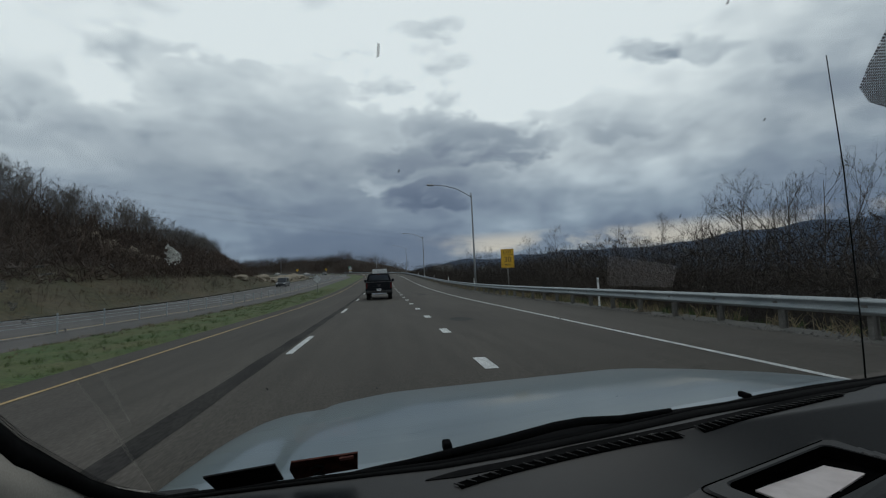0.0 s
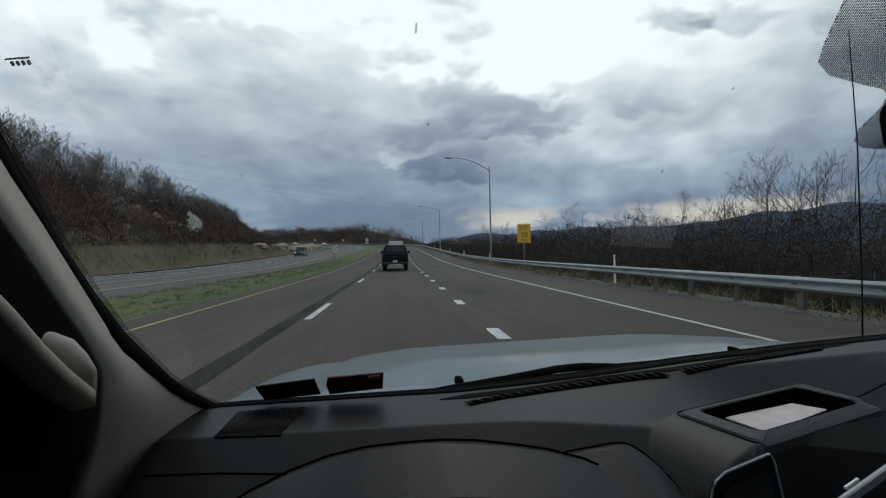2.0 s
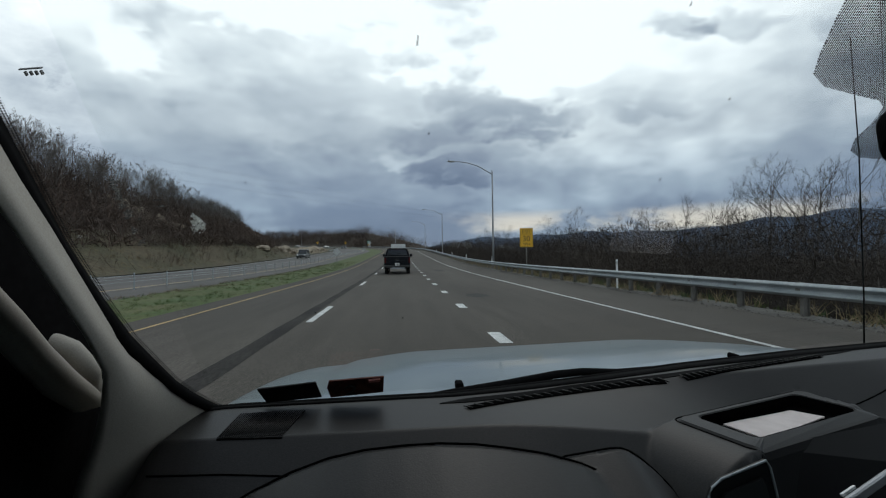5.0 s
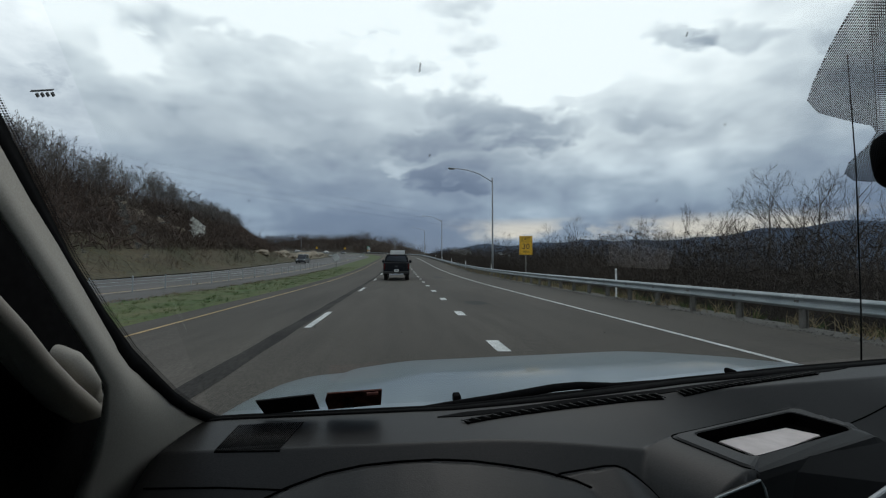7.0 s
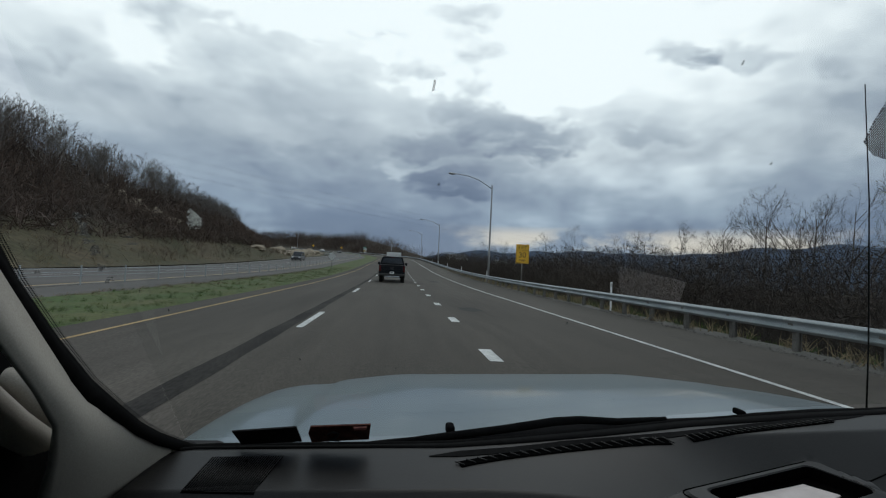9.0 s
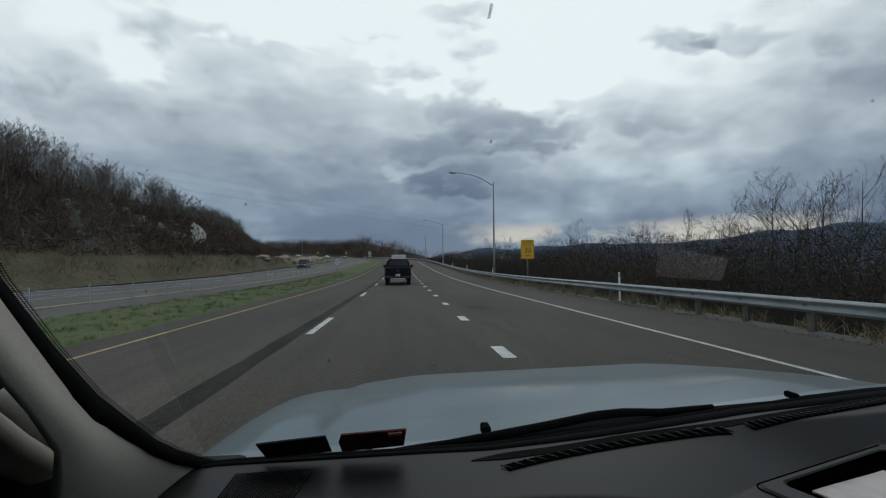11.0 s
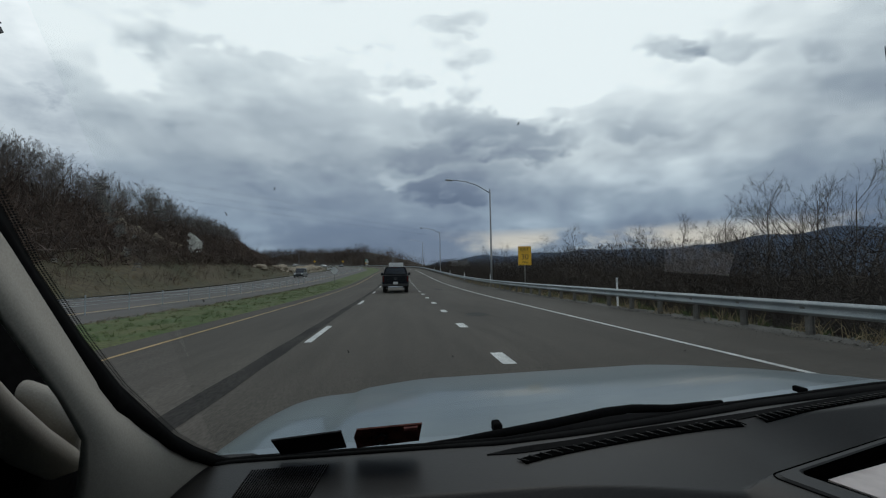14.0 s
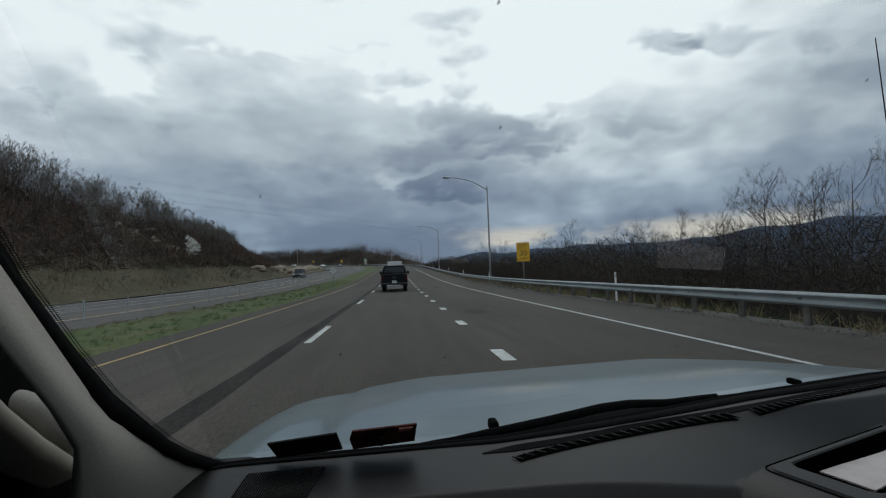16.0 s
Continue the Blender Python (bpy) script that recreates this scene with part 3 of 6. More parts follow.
def pod_axes(x, y):
    dx_, dy_ = x - POD_C[0], y - POD_C[1]
    return dx_ * POD_E[0] + dy_ * POD_E[1], dx_ * POD_N[0] + dy_ * POD_N[1]


def pod_top(x):
    return 1.160 + 0.0 * x


def dash_z(x, y):
    x, y = np.asarray(x, float), np.asarray(y, float)
    z = sill(x) - (0.30 * smooth01(0.10, 0.58, x) + 0.34 * smooth01(0.42, 0.64, x)) * np.maximum(0, 0.80 - y) * (1 - 0.75 * smooth01(0.80, 1.1, x))
    z = z - 0.55 * np.maximum(0, 0.635 - y) - 1.2 * np.maximum(0, 0.535 - y) - 2.5 * np.maximum(0, 0.44 - y)
    z = z - 0.125 * smooth01(-0.31, -0.40, x) - 2.5 * np.maximum(0, -0.35 - x) * smooth01(0.66, 0.60, y)
    # brow over the instruments, and the lower hump beside it
    brow = np.interp(x, BROW_X, BROW_Z) - 6.0 * np.maximum(0, y - 0.505) - 0.25 * np.maximum(0, 0.505 - y) - 2.2 * np.maximum(0, 0.415 - y)
    hump = np.interp(x, HUMP_X, HUMP_Z) - 6.0 * np.maximum(0, y - 0.53) - 0.35 * np.maximum(0, 0.53 - y)
    z = np.maximum(np.maximum(z, brow), hump)
    # raised tray housing with a rounded shoulder beside it
    a, b = pod_axes(x, y)
    left, right = np.maximum(RIM[0] - a, 0), np.maximum(a - RIM[1], 0)
    front, back = np.maximum(RIM[2] - b, 0), np.maximum(b - RIM[3], 0)
    z = np.minimum(z, pod_top(x) - 0.004 + 1.3 * np.hypot(np.hypot(left, right), np.hypot(front, back)))
    top = pod_top(x) - 0.002 - 4.5 * left ** 2 - 22.0 * np.maximum(left - 0.075, 0) ** 2 - 3.0 * np.maximum(right - 0.004, 0) - 3.5 * np.maximum(back - 0.003, 0)
    top = top - 0.016 * smooth01(-0.02, -0.05, b) * smooth01(RIM[0] + 0.002, RIM[0] + 0.030, a) - 8.0 * front ** 1.5 - 0.15 * front - 14.0 * np.maximum(front - 0.002, 0) * smooth01(0.02, 0.0, left)
    z = np.maximum(z, top)
    inside = (a > HOLE[0] - 0.008) & (a < HOLE[1] + 0.008) & (b > HOLE[2] - 0.008) & (b < HOLE[3] + 0.004)
    return np.where(inside, pod_top(x) - 0.060, z)


def solid_sheet(xs, cols, zfun, thick):
    """A moulded sheet over the plan x in xs, y from y0(x) to y1(x), with an underside."""
    v, n, m = [], len(xs), len(cols)
    for x in xs:
        for c in cols:
            y = c[0](x) + (c[1](x) - c[0](x)) * c[2]
            v.append((x, y, float(zfun(x, y))))
    top = len(v)
    v += [(x, y, z - thick) for x, y, z in v]
    f = []
    for i in range(n - 1):
        for j in range(m - 1):
            q = (i * m + j, (i + 1) * m + j, (i + 1) * m + j + 1, i * m + j + 1)
            f += [q, tuple(top + k for k in q[::-1])]
    rim = [i * m for i in range(n)] + [(n - 1) * m + j for j in range(1, m)] + [i * m + m - 1 for i in range(n - 2, -1, -1)] + [j for j in range(m - 2, 0, -1)]
    for a, b in zip(rim, rim[1:] + rim[:1]):
        f.append((a, top + a, top + b, b))
    return v, f


dash_cols = [(lambda x: 0.30, lambda x: float(dash_edge(x)), t) for t in np.linspace(0, 1, 132)]
dashboard = mesh("dashboard", *solid_sheet(np.arange(-0.42, 1.48, 0.006), dash_cols, dash_z, 0.02), M_DASH, vehicle,
                 "charcoal grained plastic dashboard with an instrument brow", True)


def on_dash(x, y, lift=0.0):
    return (x, y, float(dash_z(x, y)) + lift)


def seam(points, r=0.0011):
    pts = []
    for (x0, y0), (x1, y1) in zip(points, points[1:]):
        n = max(2, int(math.hypot(x1 - x0, y1 - y0) / 0.012))
        pts += [on_dash(x0 + (x1 - x0) * i / n, y0 + (y1 - y0) * i / n, 0.0004) for i in range(n)]
    pts.append(on_dash(*points[-1], 0.0004))
    return pipe("seam", pts, r, M_SLOT, dashboard, sides=5)


seam([(-0.31, 0.590), (-0.22, 0.587), (-0.11, 0.578)])
pipe("seam", [(x, 0.5065, float(np.interp(x, BROW_X, BROW_Z)) + 0.0005) for x in np.linspace(-0.19, 0.30, 80)], 0.0014, M_SLOT, dashboard, sides=5)
pipe("seam", [(x, 0.5315, float(np.interp(x, HUMP_X, HUMP_Z)) + 0.0003) for x in np.linspace(0.185, 0.345, 40)], 0.0012, M_SLOT, dashboard, sides=5)
seam([(0.735, 0.712), (0.80, 0.726), (0.87, 0.741), (1.0, 0.765), (1.15, 0.78)])


def dash_patch(name, corners, lift, material, parent, label="", n=10, m=3):
    """A thin plate that follows the dash between four corners in the plan, in order round it."""
    (a, b, c, d) = [np.array(p) for p in corners]
    v, f = [], []
    for i in range(n + 1):
        for j in range(m + 1):
            s, t = i / n, j / m
            p = (a * (1 - s) + b * s) * (1 - t) + (d * (1 - s) + c * s) * t
            v.append(on_dash(p[0], p[1], lift))
    top = len(v)
    v += [(x, y, z - 0.006) for x, y, z in v]
    w = m + 1
    for i in range(n):
        for j in range(m):
            q = (i * w + j, (i + 1) * w + j, (i + 1) * w + j + 1, i * w + j + 1)
            f += [q, tuple(top + k for k in q[::-1])]
    rim = [i * w for i in range(n + 1)] + [n * w + j for j in range(1, w)] + [i * w + m for i in range(n - 1, -1, -1)] + list(range(m - 1, 0, -1))
    f += [(p, top + p, top + q, q) for p, q in zip(rim, rim[1:] + rim[:1])]
    return mesh(name, v, f, material, parent, label)


# flat black sheet paints the shade under the brow; no hollow is modelled
dash_patch("instrument_shade", [(-0.10, 0.352), (0.25, 0.352), (0.200, 0.424), (-0.050, 0.424)], 0.0022, M_SLOT, dashboard, "black sheet standing for the shade over the instruments", n=24, m=6)
# speaker grille at the corner, with ribs
spk = dash_patch("speaker_grille", [(-0.245, 0.632), (-0.160, 0.630), (-0.150, 0.732), (-0.246, 0.727)], 0.0012, M_SLOT, dashboard, "fine-ribbed black speaker grille")
for i in range(30):
    t = i / 29
    x0, x1 = -0.244 + 0.083 * t, -0.245 + 0.094 * t
    pipe("rib", [on_dash(x0, 0.633, 0.002), on_dash((x0 + x1) / 2, 0.68, 0.002), on_dash(x1, 0.726 + 0.004 * t, 0.002)], 0.0008, M_DASH, spk, sides=4)

# defroster: flat black strips paint the shade inside a trough and two slotted vents
TROUGH_X, TROUGH_Y = [0.06, 0.18, 0.29, 0.515, 0.83, 0.93], [0.733, 0.757, 0.783, 0.811, 0.860, 0.868]
tv = []
for x in np.linspace(0.06, 0.93, 70):
    c, w = float(np.interp(x, TROUGH_X, TROUGH_Y)) + 0.001, 0.0100 * min(1.0, (x - 0.055) / 0.05, (0.94 - x) / 0.06)
    tv += [on_dash(x, c - w, 0.0010), on_dash(x, c + w, 0.0010), on_dash(x, c + w, -0.004), on_dash(x, c - w, -0.004)]
mesh("vent_trough", tv, [(i * 4 + j, (i + 1) * 4 + j, (i + 1) * 4 + (j + 1) % 4, i * 4 + (j + 1) % 4) for i in range(69) for j in range(4)], M_RUBBER, dashboard, "flat black strip for the shaded defroster trough at the glass")
for name, p, q, n in (("vent", (0.102, 0.706), (0.472, 0.789), 20), ("vent", (0.515, 0.795), (0.835, 0.847), 22)):
    p, q = np.array(p), np.array(q)
    side = np.array([-(q - p)[1], (q - p)[0]]) / np.hypot(*(q - p))
    sag = np.array([-0.004, 0.019]) if n == 20 else np.zeros(2)

    def along(t, k):
        return tuple(p + (q - p) * t + sag * 4 * t * (1 - t) + side * k)

    rows = [[on_dash(*along(t, k), h) for k, h in ((-0.008, 0.0016), (0.0, 0.0016), (0.008, 0.0016), (0.008, -0.006), (-0.008, -0.006))] for t in np.linspace(0, 1, 41)]
    vent = mesh(name, [c for row in rows for c in row], [(i * 5 + j, (i + 1) * 5 + j, (i + 1) * 5 + (j + 1) % 5, i * 5 + (j + 1) % 5) for i in range(40) for j in range(5)] + [(0, 1, 2, 3, 4), (204, 203, 202, 201, 200)],
                M_SLOT, dashboard, "black slotted defroster vent")
    for i in range(n + 1):
        pipe("slat", [on_dash(*along(i / n + 0.25 / n, -0.0072), 0.0024), on_dash(*along(i / n - 0.25 / n, 0.0076), 0.0024)], 0.0012, M_DASH, vent, sides=5)

# tray lining, screen, radio
def pod_ring(bounds, drop, rad=0.014):
    """Corner points of a rounded rectangle on the housing."""
    a0, a1, b0, b1 = bounds
    out = []
    for ca, cb, w0 in ((a1 - rad, b1 - rad, 0), (a0 + rad, b1 - rad, 90), (a0 + rad, b0 + rad, 180), (a1 - rad, b0 + rad, 270)):
        for k in range(5):
            w = radians(w0 + 22.5 * k)
            p = POD_C + POD_E * (ca + rad * math.cos(w)) + POD_N * (cb + rad * math.sin(w))
            out.append((p[0], p[1], float(pod_top(p[0])) - drop))
    return out


def grown(bounds, d):
    return (bounds[0] - d, bounds[1] + d, bounds[2] - d, bounds[3] + d)


rings = [pod_ring(grown(RIM, 0.002), 0.035), pod_ring(grown(RIM, 0.0005), 0.002), pod_ring(grown(RIM, -0.003), -0.001), pod_ring(grown(HOLE, 0.003), -0.001), pod_ring(HOLE, 0.003)]
# the lip slopes down towards the driver
rings[1] = [(x, y, z - 0.013 * float(smooth01(-0.02, -0.05, pod_axes(x, y)[1]) * smooth01(RIM[0] + 0.002, RIM[0] + 0.030, pod_axes(x, y)[0]))) for x, y, z in rings[1]]
rings[2] = [(x, y, z - 0.010 * float(smooth01(-0.02, -0.05, pod_axes(x, y)[1]) * smooth01(RIM[0] + 0.002, RIM[0] + 0.030, pod_axes(x, y)[0]))) for x, y, z in rings[2]]
k_ = len(rings[0])
mesh("tray_rim", [p for q in rings for p in q], [(i * k_ + j, i * k_ + (j + 1) % k_, (i + 1) * k_ + (j + 1) % k_, (i + 1) * k_ + j) for i in range(len(rings) - 1) for j in range(k_)], M_DASH, dashboard, "rounded rim of the dash tray")
pipe("rim_seam", pod_ring(grown(RIM, 0.002), 0.0015)[4:13], 0.0009, M_SLOT, dashboard, sides=5)
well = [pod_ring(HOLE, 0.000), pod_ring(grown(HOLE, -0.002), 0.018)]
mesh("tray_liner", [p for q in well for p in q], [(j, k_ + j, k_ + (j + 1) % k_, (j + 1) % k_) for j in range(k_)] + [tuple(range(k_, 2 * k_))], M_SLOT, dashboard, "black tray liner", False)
# front of the centre stack, darkened in colour because it faces away from the glass
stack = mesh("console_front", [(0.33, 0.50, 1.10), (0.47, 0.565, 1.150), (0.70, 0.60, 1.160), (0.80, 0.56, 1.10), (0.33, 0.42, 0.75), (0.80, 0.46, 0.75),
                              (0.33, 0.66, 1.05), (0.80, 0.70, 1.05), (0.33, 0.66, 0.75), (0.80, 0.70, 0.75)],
             [(0, 4, 5, 3, 2, 1), (0, 1, 6), (1, 2, 7, 6), (2, 3, 7), (0, 6, 8, 4), (3, 5, 9, 7), (6, 7, 9, 8), (4, 8, 9, 5)], M_DASH_SHADED, vehicle, "centre stack below the tray, shade put into its black")
scr = [(0.344, 1.040), (0.346, 1.118), (0.348, 1.129), (0.352, 1.139), (0.364, 1.148), (0.419, 1.166), (0.424, 1.157), (0.435, 1.111), (0.446, 1.040)]
pipe("screen_bezel", [(x, 0.4975, z) for x, z in scr], 0.0014, M_STEEL, stack, "thin silver bezel", sides=6)
part("screen_frame", prism(scr, 0.004, "y"), M_DASH, stack, "charcoal display frame", at=pose(0, 0.500, 0))
part("screen", prism([(0.356, 1.040), (0.358, 1.115), (0.361, 1.125), (0.367, 1.132), (0.412, 1.147), (0.416, 1.139), (0.424, 1.108), (0.433, 1.040)], 0.004, "y"), M_BLACK, stack, "dark display glass", at=pose(0, 0.4965, 0))
# the fascia that closes the front of the tray housing, its shade painted as black
SECTION = [(-0.056, -0.006), (-0.061, -0.007), (-0.064, -0.016), (-0.066, -0.032), (-0.085, -0.140), (-0.03, -0.140), (-0.03, -0.03)]
fv = []
for k in range(21):
    a_ = -0.150 + 0.325 * k / 20
    for b_, z_ in SECTION:
        p = POD_C + POD_E * a_ + POD_N * (b_ + 0.10 * max(0.0, a_ - 0.13))
        fv.append((p[0], p[1], float(pod_top(p[0])) + z_ - 2.0 * max(0.0, a_ - 0.14) ** 1.5))
ns = len(SECTION)
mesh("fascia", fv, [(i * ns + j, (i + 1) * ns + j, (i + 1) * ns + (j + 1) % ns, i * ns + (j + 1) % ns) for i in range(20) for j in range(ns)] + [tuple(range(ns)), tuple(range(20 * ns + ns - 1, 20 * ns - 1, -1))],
     M_DASH_SHADED, stack, "smooth fascia below the tray, coloured black for shade")
bar = box(0.14, 0.006, 0.013, bevel=0.003)
part("radio_trim", bar, M_SILVER, stack, "silver radio trim", at=pose(0.558, 0.507, 1.120, -12, -14, 14))
part("radio_mark", box(0.024, 0.003, 0.003), M_SIGN_W, stack, at=pose(0.516, 0.492, 1.128, -12, -14, 14))

# windshield glass, its enamel, stickers and mirror


def glass_y(x, z):
    return dash_edge(x) + 0.015 - (z - sill(x)) * 1.03


gl = []
zs = np.linspace(0.0, 0.62, 14)
xs = np.linspace(-0.31, 1.42, 30)
for x in xs:
    gl += [(x + 0.10 * (dzz / 0.6) * (0.51 - x) / 0.9, float(glass_y(x, sill(x) + dzz)) + 0.030 - 0.05 * dzz, float(sill(x) + dzz)) for dzz in zs]
m_ = len(zs)
windshield = mesh("windshield", gl, [(i * m_ + j, (i + 1) * m_ + j, (i + 1) * m_ + j + 1, i * m_ + j + 1) for i in range(len(xs) - 1) for j in range(m_ - 1)],
                  M_GLASS, vehicle, "clear raked windshield with dust specks", True)
windshield.visible_shadow = False


def on_glass(name, outline, material, label="", off=-0.003, thick=0.0015):
    """A flat piece on the inside of the glass; outline of (x, z)."""
    n = len(outline)
    v = [(x, float(glass_y(x, z)) + off, z + off) for x, z in outline]
    v += [(x, y - thick, z - thick) for x, y, z in v]
    return mesh(name, v, [tuple(range(n)), tuple(range(2 * n - 1, n - 1, -1))] + [(i, n + i, n + (i + 1) % n, (i + 1) % n) for i in range(n)], material, windshield, label)


on_glass("sticker", [(-0.222, 1.210), (-0.217, 1.180), (-0.130, 1.186), (-0.133, 1.219)], M_STICKER, "dark back of a square windshield sticker")
on_glass("sticker", [(-0.118, 1.205), (-0.113, 1.220), (-0.028, 1.224), (-0.031, 1.190), (-0.116, 1.184)], M_STICKER_RED, "dark red back of a windshield sticker")
on_glass("sticker_tab", [(-0.052, 1.216), (-0.052, 1.221), (-0.034, 1.222), (-0.034, 1.217)], M_TAB, "", -0.005)
pipe("sticker_mark", [(x, float(glass_y(x, z)) - 0.007, z - 0.006) for x, z in ((-0.090, 1.206), (-0.082, 1.212), (-0.074, 1.207), (-0.078, 1.200), (-0.088, 1.193), (-0.074, 1.192))], 0.0016, M_BLACK, windshield, sides=5)
on_glass("mirror_enamel", [(0.398, 1.66), (0.401, 1.629), (0.410, 1.603), (0.418, 1.590), (0.442, 1.583), (0.50, 1.580), (0.534, 1.579), (0.550, 1.574),
                           (0.552, 1.560), (0.545, 1.545), (0.553, 1.534), (0.574, 1.528), (0.64, 1.528), (0.74, 1.54), (0.74, 1.70), (0.40, 1.70)], M_FRIT, "dotted black enamel patch round the mirror")
on_glass("glass_mark", [(-0.282, 1.5552), (-0.282, 1.5547), (-0.266, 1.5562), (-0.266, 1.5567)], M_SMEAR_DARK, "small printed mark on the glass")
for k in range(4):
    x = -0.280 + 0.0038 * k
    on_glass("mark_bar", [(x, 1.5540 + 0.0003 * k), (x, 1.5518 + 0.0003 * k), (x + 0.0012, 1.5520 + 0.0003 * k), (x + 0.0012, 1.5540 + 0.0003 * k)], M_SMEAR_DARK)
dust = random.Random(9)
for k in range(16):
    x, z = dust.uniform(-0.27, 0.75), dust.uniform(1.24, 1.66)
    a, w, h = dust.uniform(-0.6, 0.6), dust.uniform(0.0005, 0.0011), dust.uniform(0.0008, 0.0016)
    on_glass("speck", [(x - w, z - h), (x + w, z - h * 0.7), (x + w + a * h, z + h), (x - w * 0.4 + a * h, z + h * 1.1)], M_SMEAR, "", -0.003, 0.0004)
for x, z, w, h, a in ((-0.2622, 1.4756, 0.0029, 0.0049, -0.4), (-0.2629, 1.4688, 0.0023, 0.0033, -0.4), (-0.2629, 1.4576, 0.0042, 0.0013, -0.3), (-0.2633, 1.4539, 0.0036, 0.0009, -0.2), (-0.2312, 1.4626, 0.0053, 0.0006, -0.2), (-0.2316, 1.4682, 0.0047, 0.0006, -0.2), (-0.3155, 1.4341, 0.0024, 0.0013, -0.2), (-0.2847, 1.4746, 0.0011, 0.0008, 0.0), (0.0154, 1.5802, 0.0011, 0.0029, 0.0), (-0.2567, 1.4513, 0.0018, 0.0009, 0.0)):
    on_glass("splash", [(x - w, z - h), (x + w * 0.6, z - h * 0.8), (x + w + a * h, z + h * 0.9), (x - w * 0.3 + a * h, z + h)], M_SMEAR, "pale dried splash on the glass", -0.003, 0.0004)
smear = random.Random(12)
for k in range(46):
    t = smear.random()
    x = float(np.interp(t, [0, 0.3, 0.7, 1], [-0.2618, -0.2640, -0.2685, -0.2665])) + smear.gauss(0, 0.0022)
    z = 1.4850 - 0.060 * t
    w, h, a = smear.uniform(0.0010, 0.0042), smear.uniform(0.0003, 0.0011), smear.uniform(-0.5, 0.3)
    on_glass("splash", [(x - w, z - h), (x + w * 0.6, z - h * 0.8), (x + w + a * h, z + h * 0.9), (x - w * 0.3 + a * h, z + h)], M_SMEAR, "pale dried splash on the glass", -0.003, 0.0004)
mirror = part("rear_view_mirror", box(0.24, 0.050, 0.075, bevel=0.024, segs=4), M_RUBBER, vehicle, "black rear-view mirror housing", True, pose(0.706, 0.478, 1.561, 0, -8, -14))
part("mirror_stem", cylinder(0.012, 0.09, "y", 12), M_RUBBER, mirror, at=pose(0, 0.05, 0.02, 20))
mesh("mirror_face", [(-0.11, -0.019, -0.03), (0.11, -0.019, -0.03), (0.11, -0.019, 0.03), (-0.11, -0.019, 0.03), (-0.11, -0.016, -0.03), (0.11, -0.016, -0.03), (0.11, -0.016, 0.03), (-0.11, -0.016, 0.03)],
     [(0, 1, 2, 3), (7, 6, 5, 4), (0, 4, 5, 1), (1, 5, 6, 2), (2, 6, 7, 3), (3, 7, 4, 0)], M_CHROME, mirror)

def lining(name, x0, x1, y0, y1, z0, z1, label=""):
    return part(name, box(x1 - x0, y1 - y0, z1 - z0, ((x0 + x1) / 2, (y0 + y1) / 2, (z0 + z1) / 2), 0.01), M_SHELL, vehicle, label)


# left pillar: rubber edge, grey trim, grab handle
GLASS_EDGE = [(0.83, 1.146), (0.80, 1.161), (0.75, 1.187), (0.70, 1.214), (0.65, 1.245), (0.60, 1.283), (0.55, 1.322), (0.50, 1.371), (0.45, 1.426), (0.40, 1.494), (0.37, 1.536), (0.30, 1.635), (0.23, 1.730)]
SEAL = [0.010, 0.010, 0.010, 0.011, 0.012, 0.015, 0.020, 0.019, 0.018, 0.029, 0.038, 0.048, 0.055]     # height of the black seal below the glass edge
OUT = [(y, z - d) for (y, z), d in zip(GLASS_EDGE, SEAL)]
INN = [(0.593, 1.013), (0.593, 1.103), (0.582, 1.148), (0.572, 1.186), (0.559, 1.241), (0.55, 1.282), (0.524, 1.325), (0.468, 1.387), (0.434, 1.43), (0.409, 1.464), (0.344, 1.546), (0.276, 1.623)]
INNER = [(-0.400, 0.590, 0.960), (-0.400, 0.590, 1.040), (-0.392, 0.580, 1.103), (-0.372, 0.565, 1.153), (-0.343, 0.543, 1.198), (-0.316, 0.516, 1.250), (-0.296, 0.489, 1.295),
         (-0.291, 0.456, 1.335), (-0.289, 0.412, 1.385), (-0.289, 0.370, 1.436), (-0.289, 0.340, 1.470), (-0.289, 0.285, 1.540), (-0.289, 0.215, 1.620)]      # the trim's rear edge
cols = 9
pv, pf = [], []
for (oy, oz), (ix, iy, iz) in zip(OUT, INNER):
    for k in range(cols):
        t = k / (cols - 1)
        bulge = 0.022 * math.sin(math.pi * t)
        pv.append((-0.306 + (ix + 0.306) * t + bulge * 0.5, oy + (iy - oy) * t - bulge * 0.4, oz + (iz - oz) * t))
nr = len(OUT)
top_ = len(pv)
pv += [(x - 0.05 + 0.044 * (i % cols) / (cols - 1), y + 0.05, z) for i, (x, y, z) in enumerate(pv)]
for i in range(nr - 1):
    for k in range(cols - 1):
        q = (i * cols + k, i * cols + k + 1, (i + 1) * cols + k + 1, (i + 1) * cols + k)
        pf += [q, tuple(top_ + j for j in q[::-1])]
    pf += [(i * cols, (i + 1) * cols, top_ + (i + 1) * cols, top_ + i * cols), (i * cols + cols - 1, top_ + i * cols + cols - 1, top_ + (i + 1) * cols + cols - 1, (i + 1) * cols + cols - 1)]
pillar = mesh("pillar_trim", pv, pf, M_TRIM, vehicle, "grey moulded windshield pillar trim", True)
sv = []
for (y, z), (oy, oz) in zip(GLASS_EDGE, OUT):
    sv += [(-0.304, y, z), (-0.300, (y + oy) / 2 - 0.003, (z + oz) / 2 - 0.002), (-0.303, oy - 0.003, oz - 0.004), (-0.312, oy, oz - 0.006), (-0.312, y, z - 0.002)]
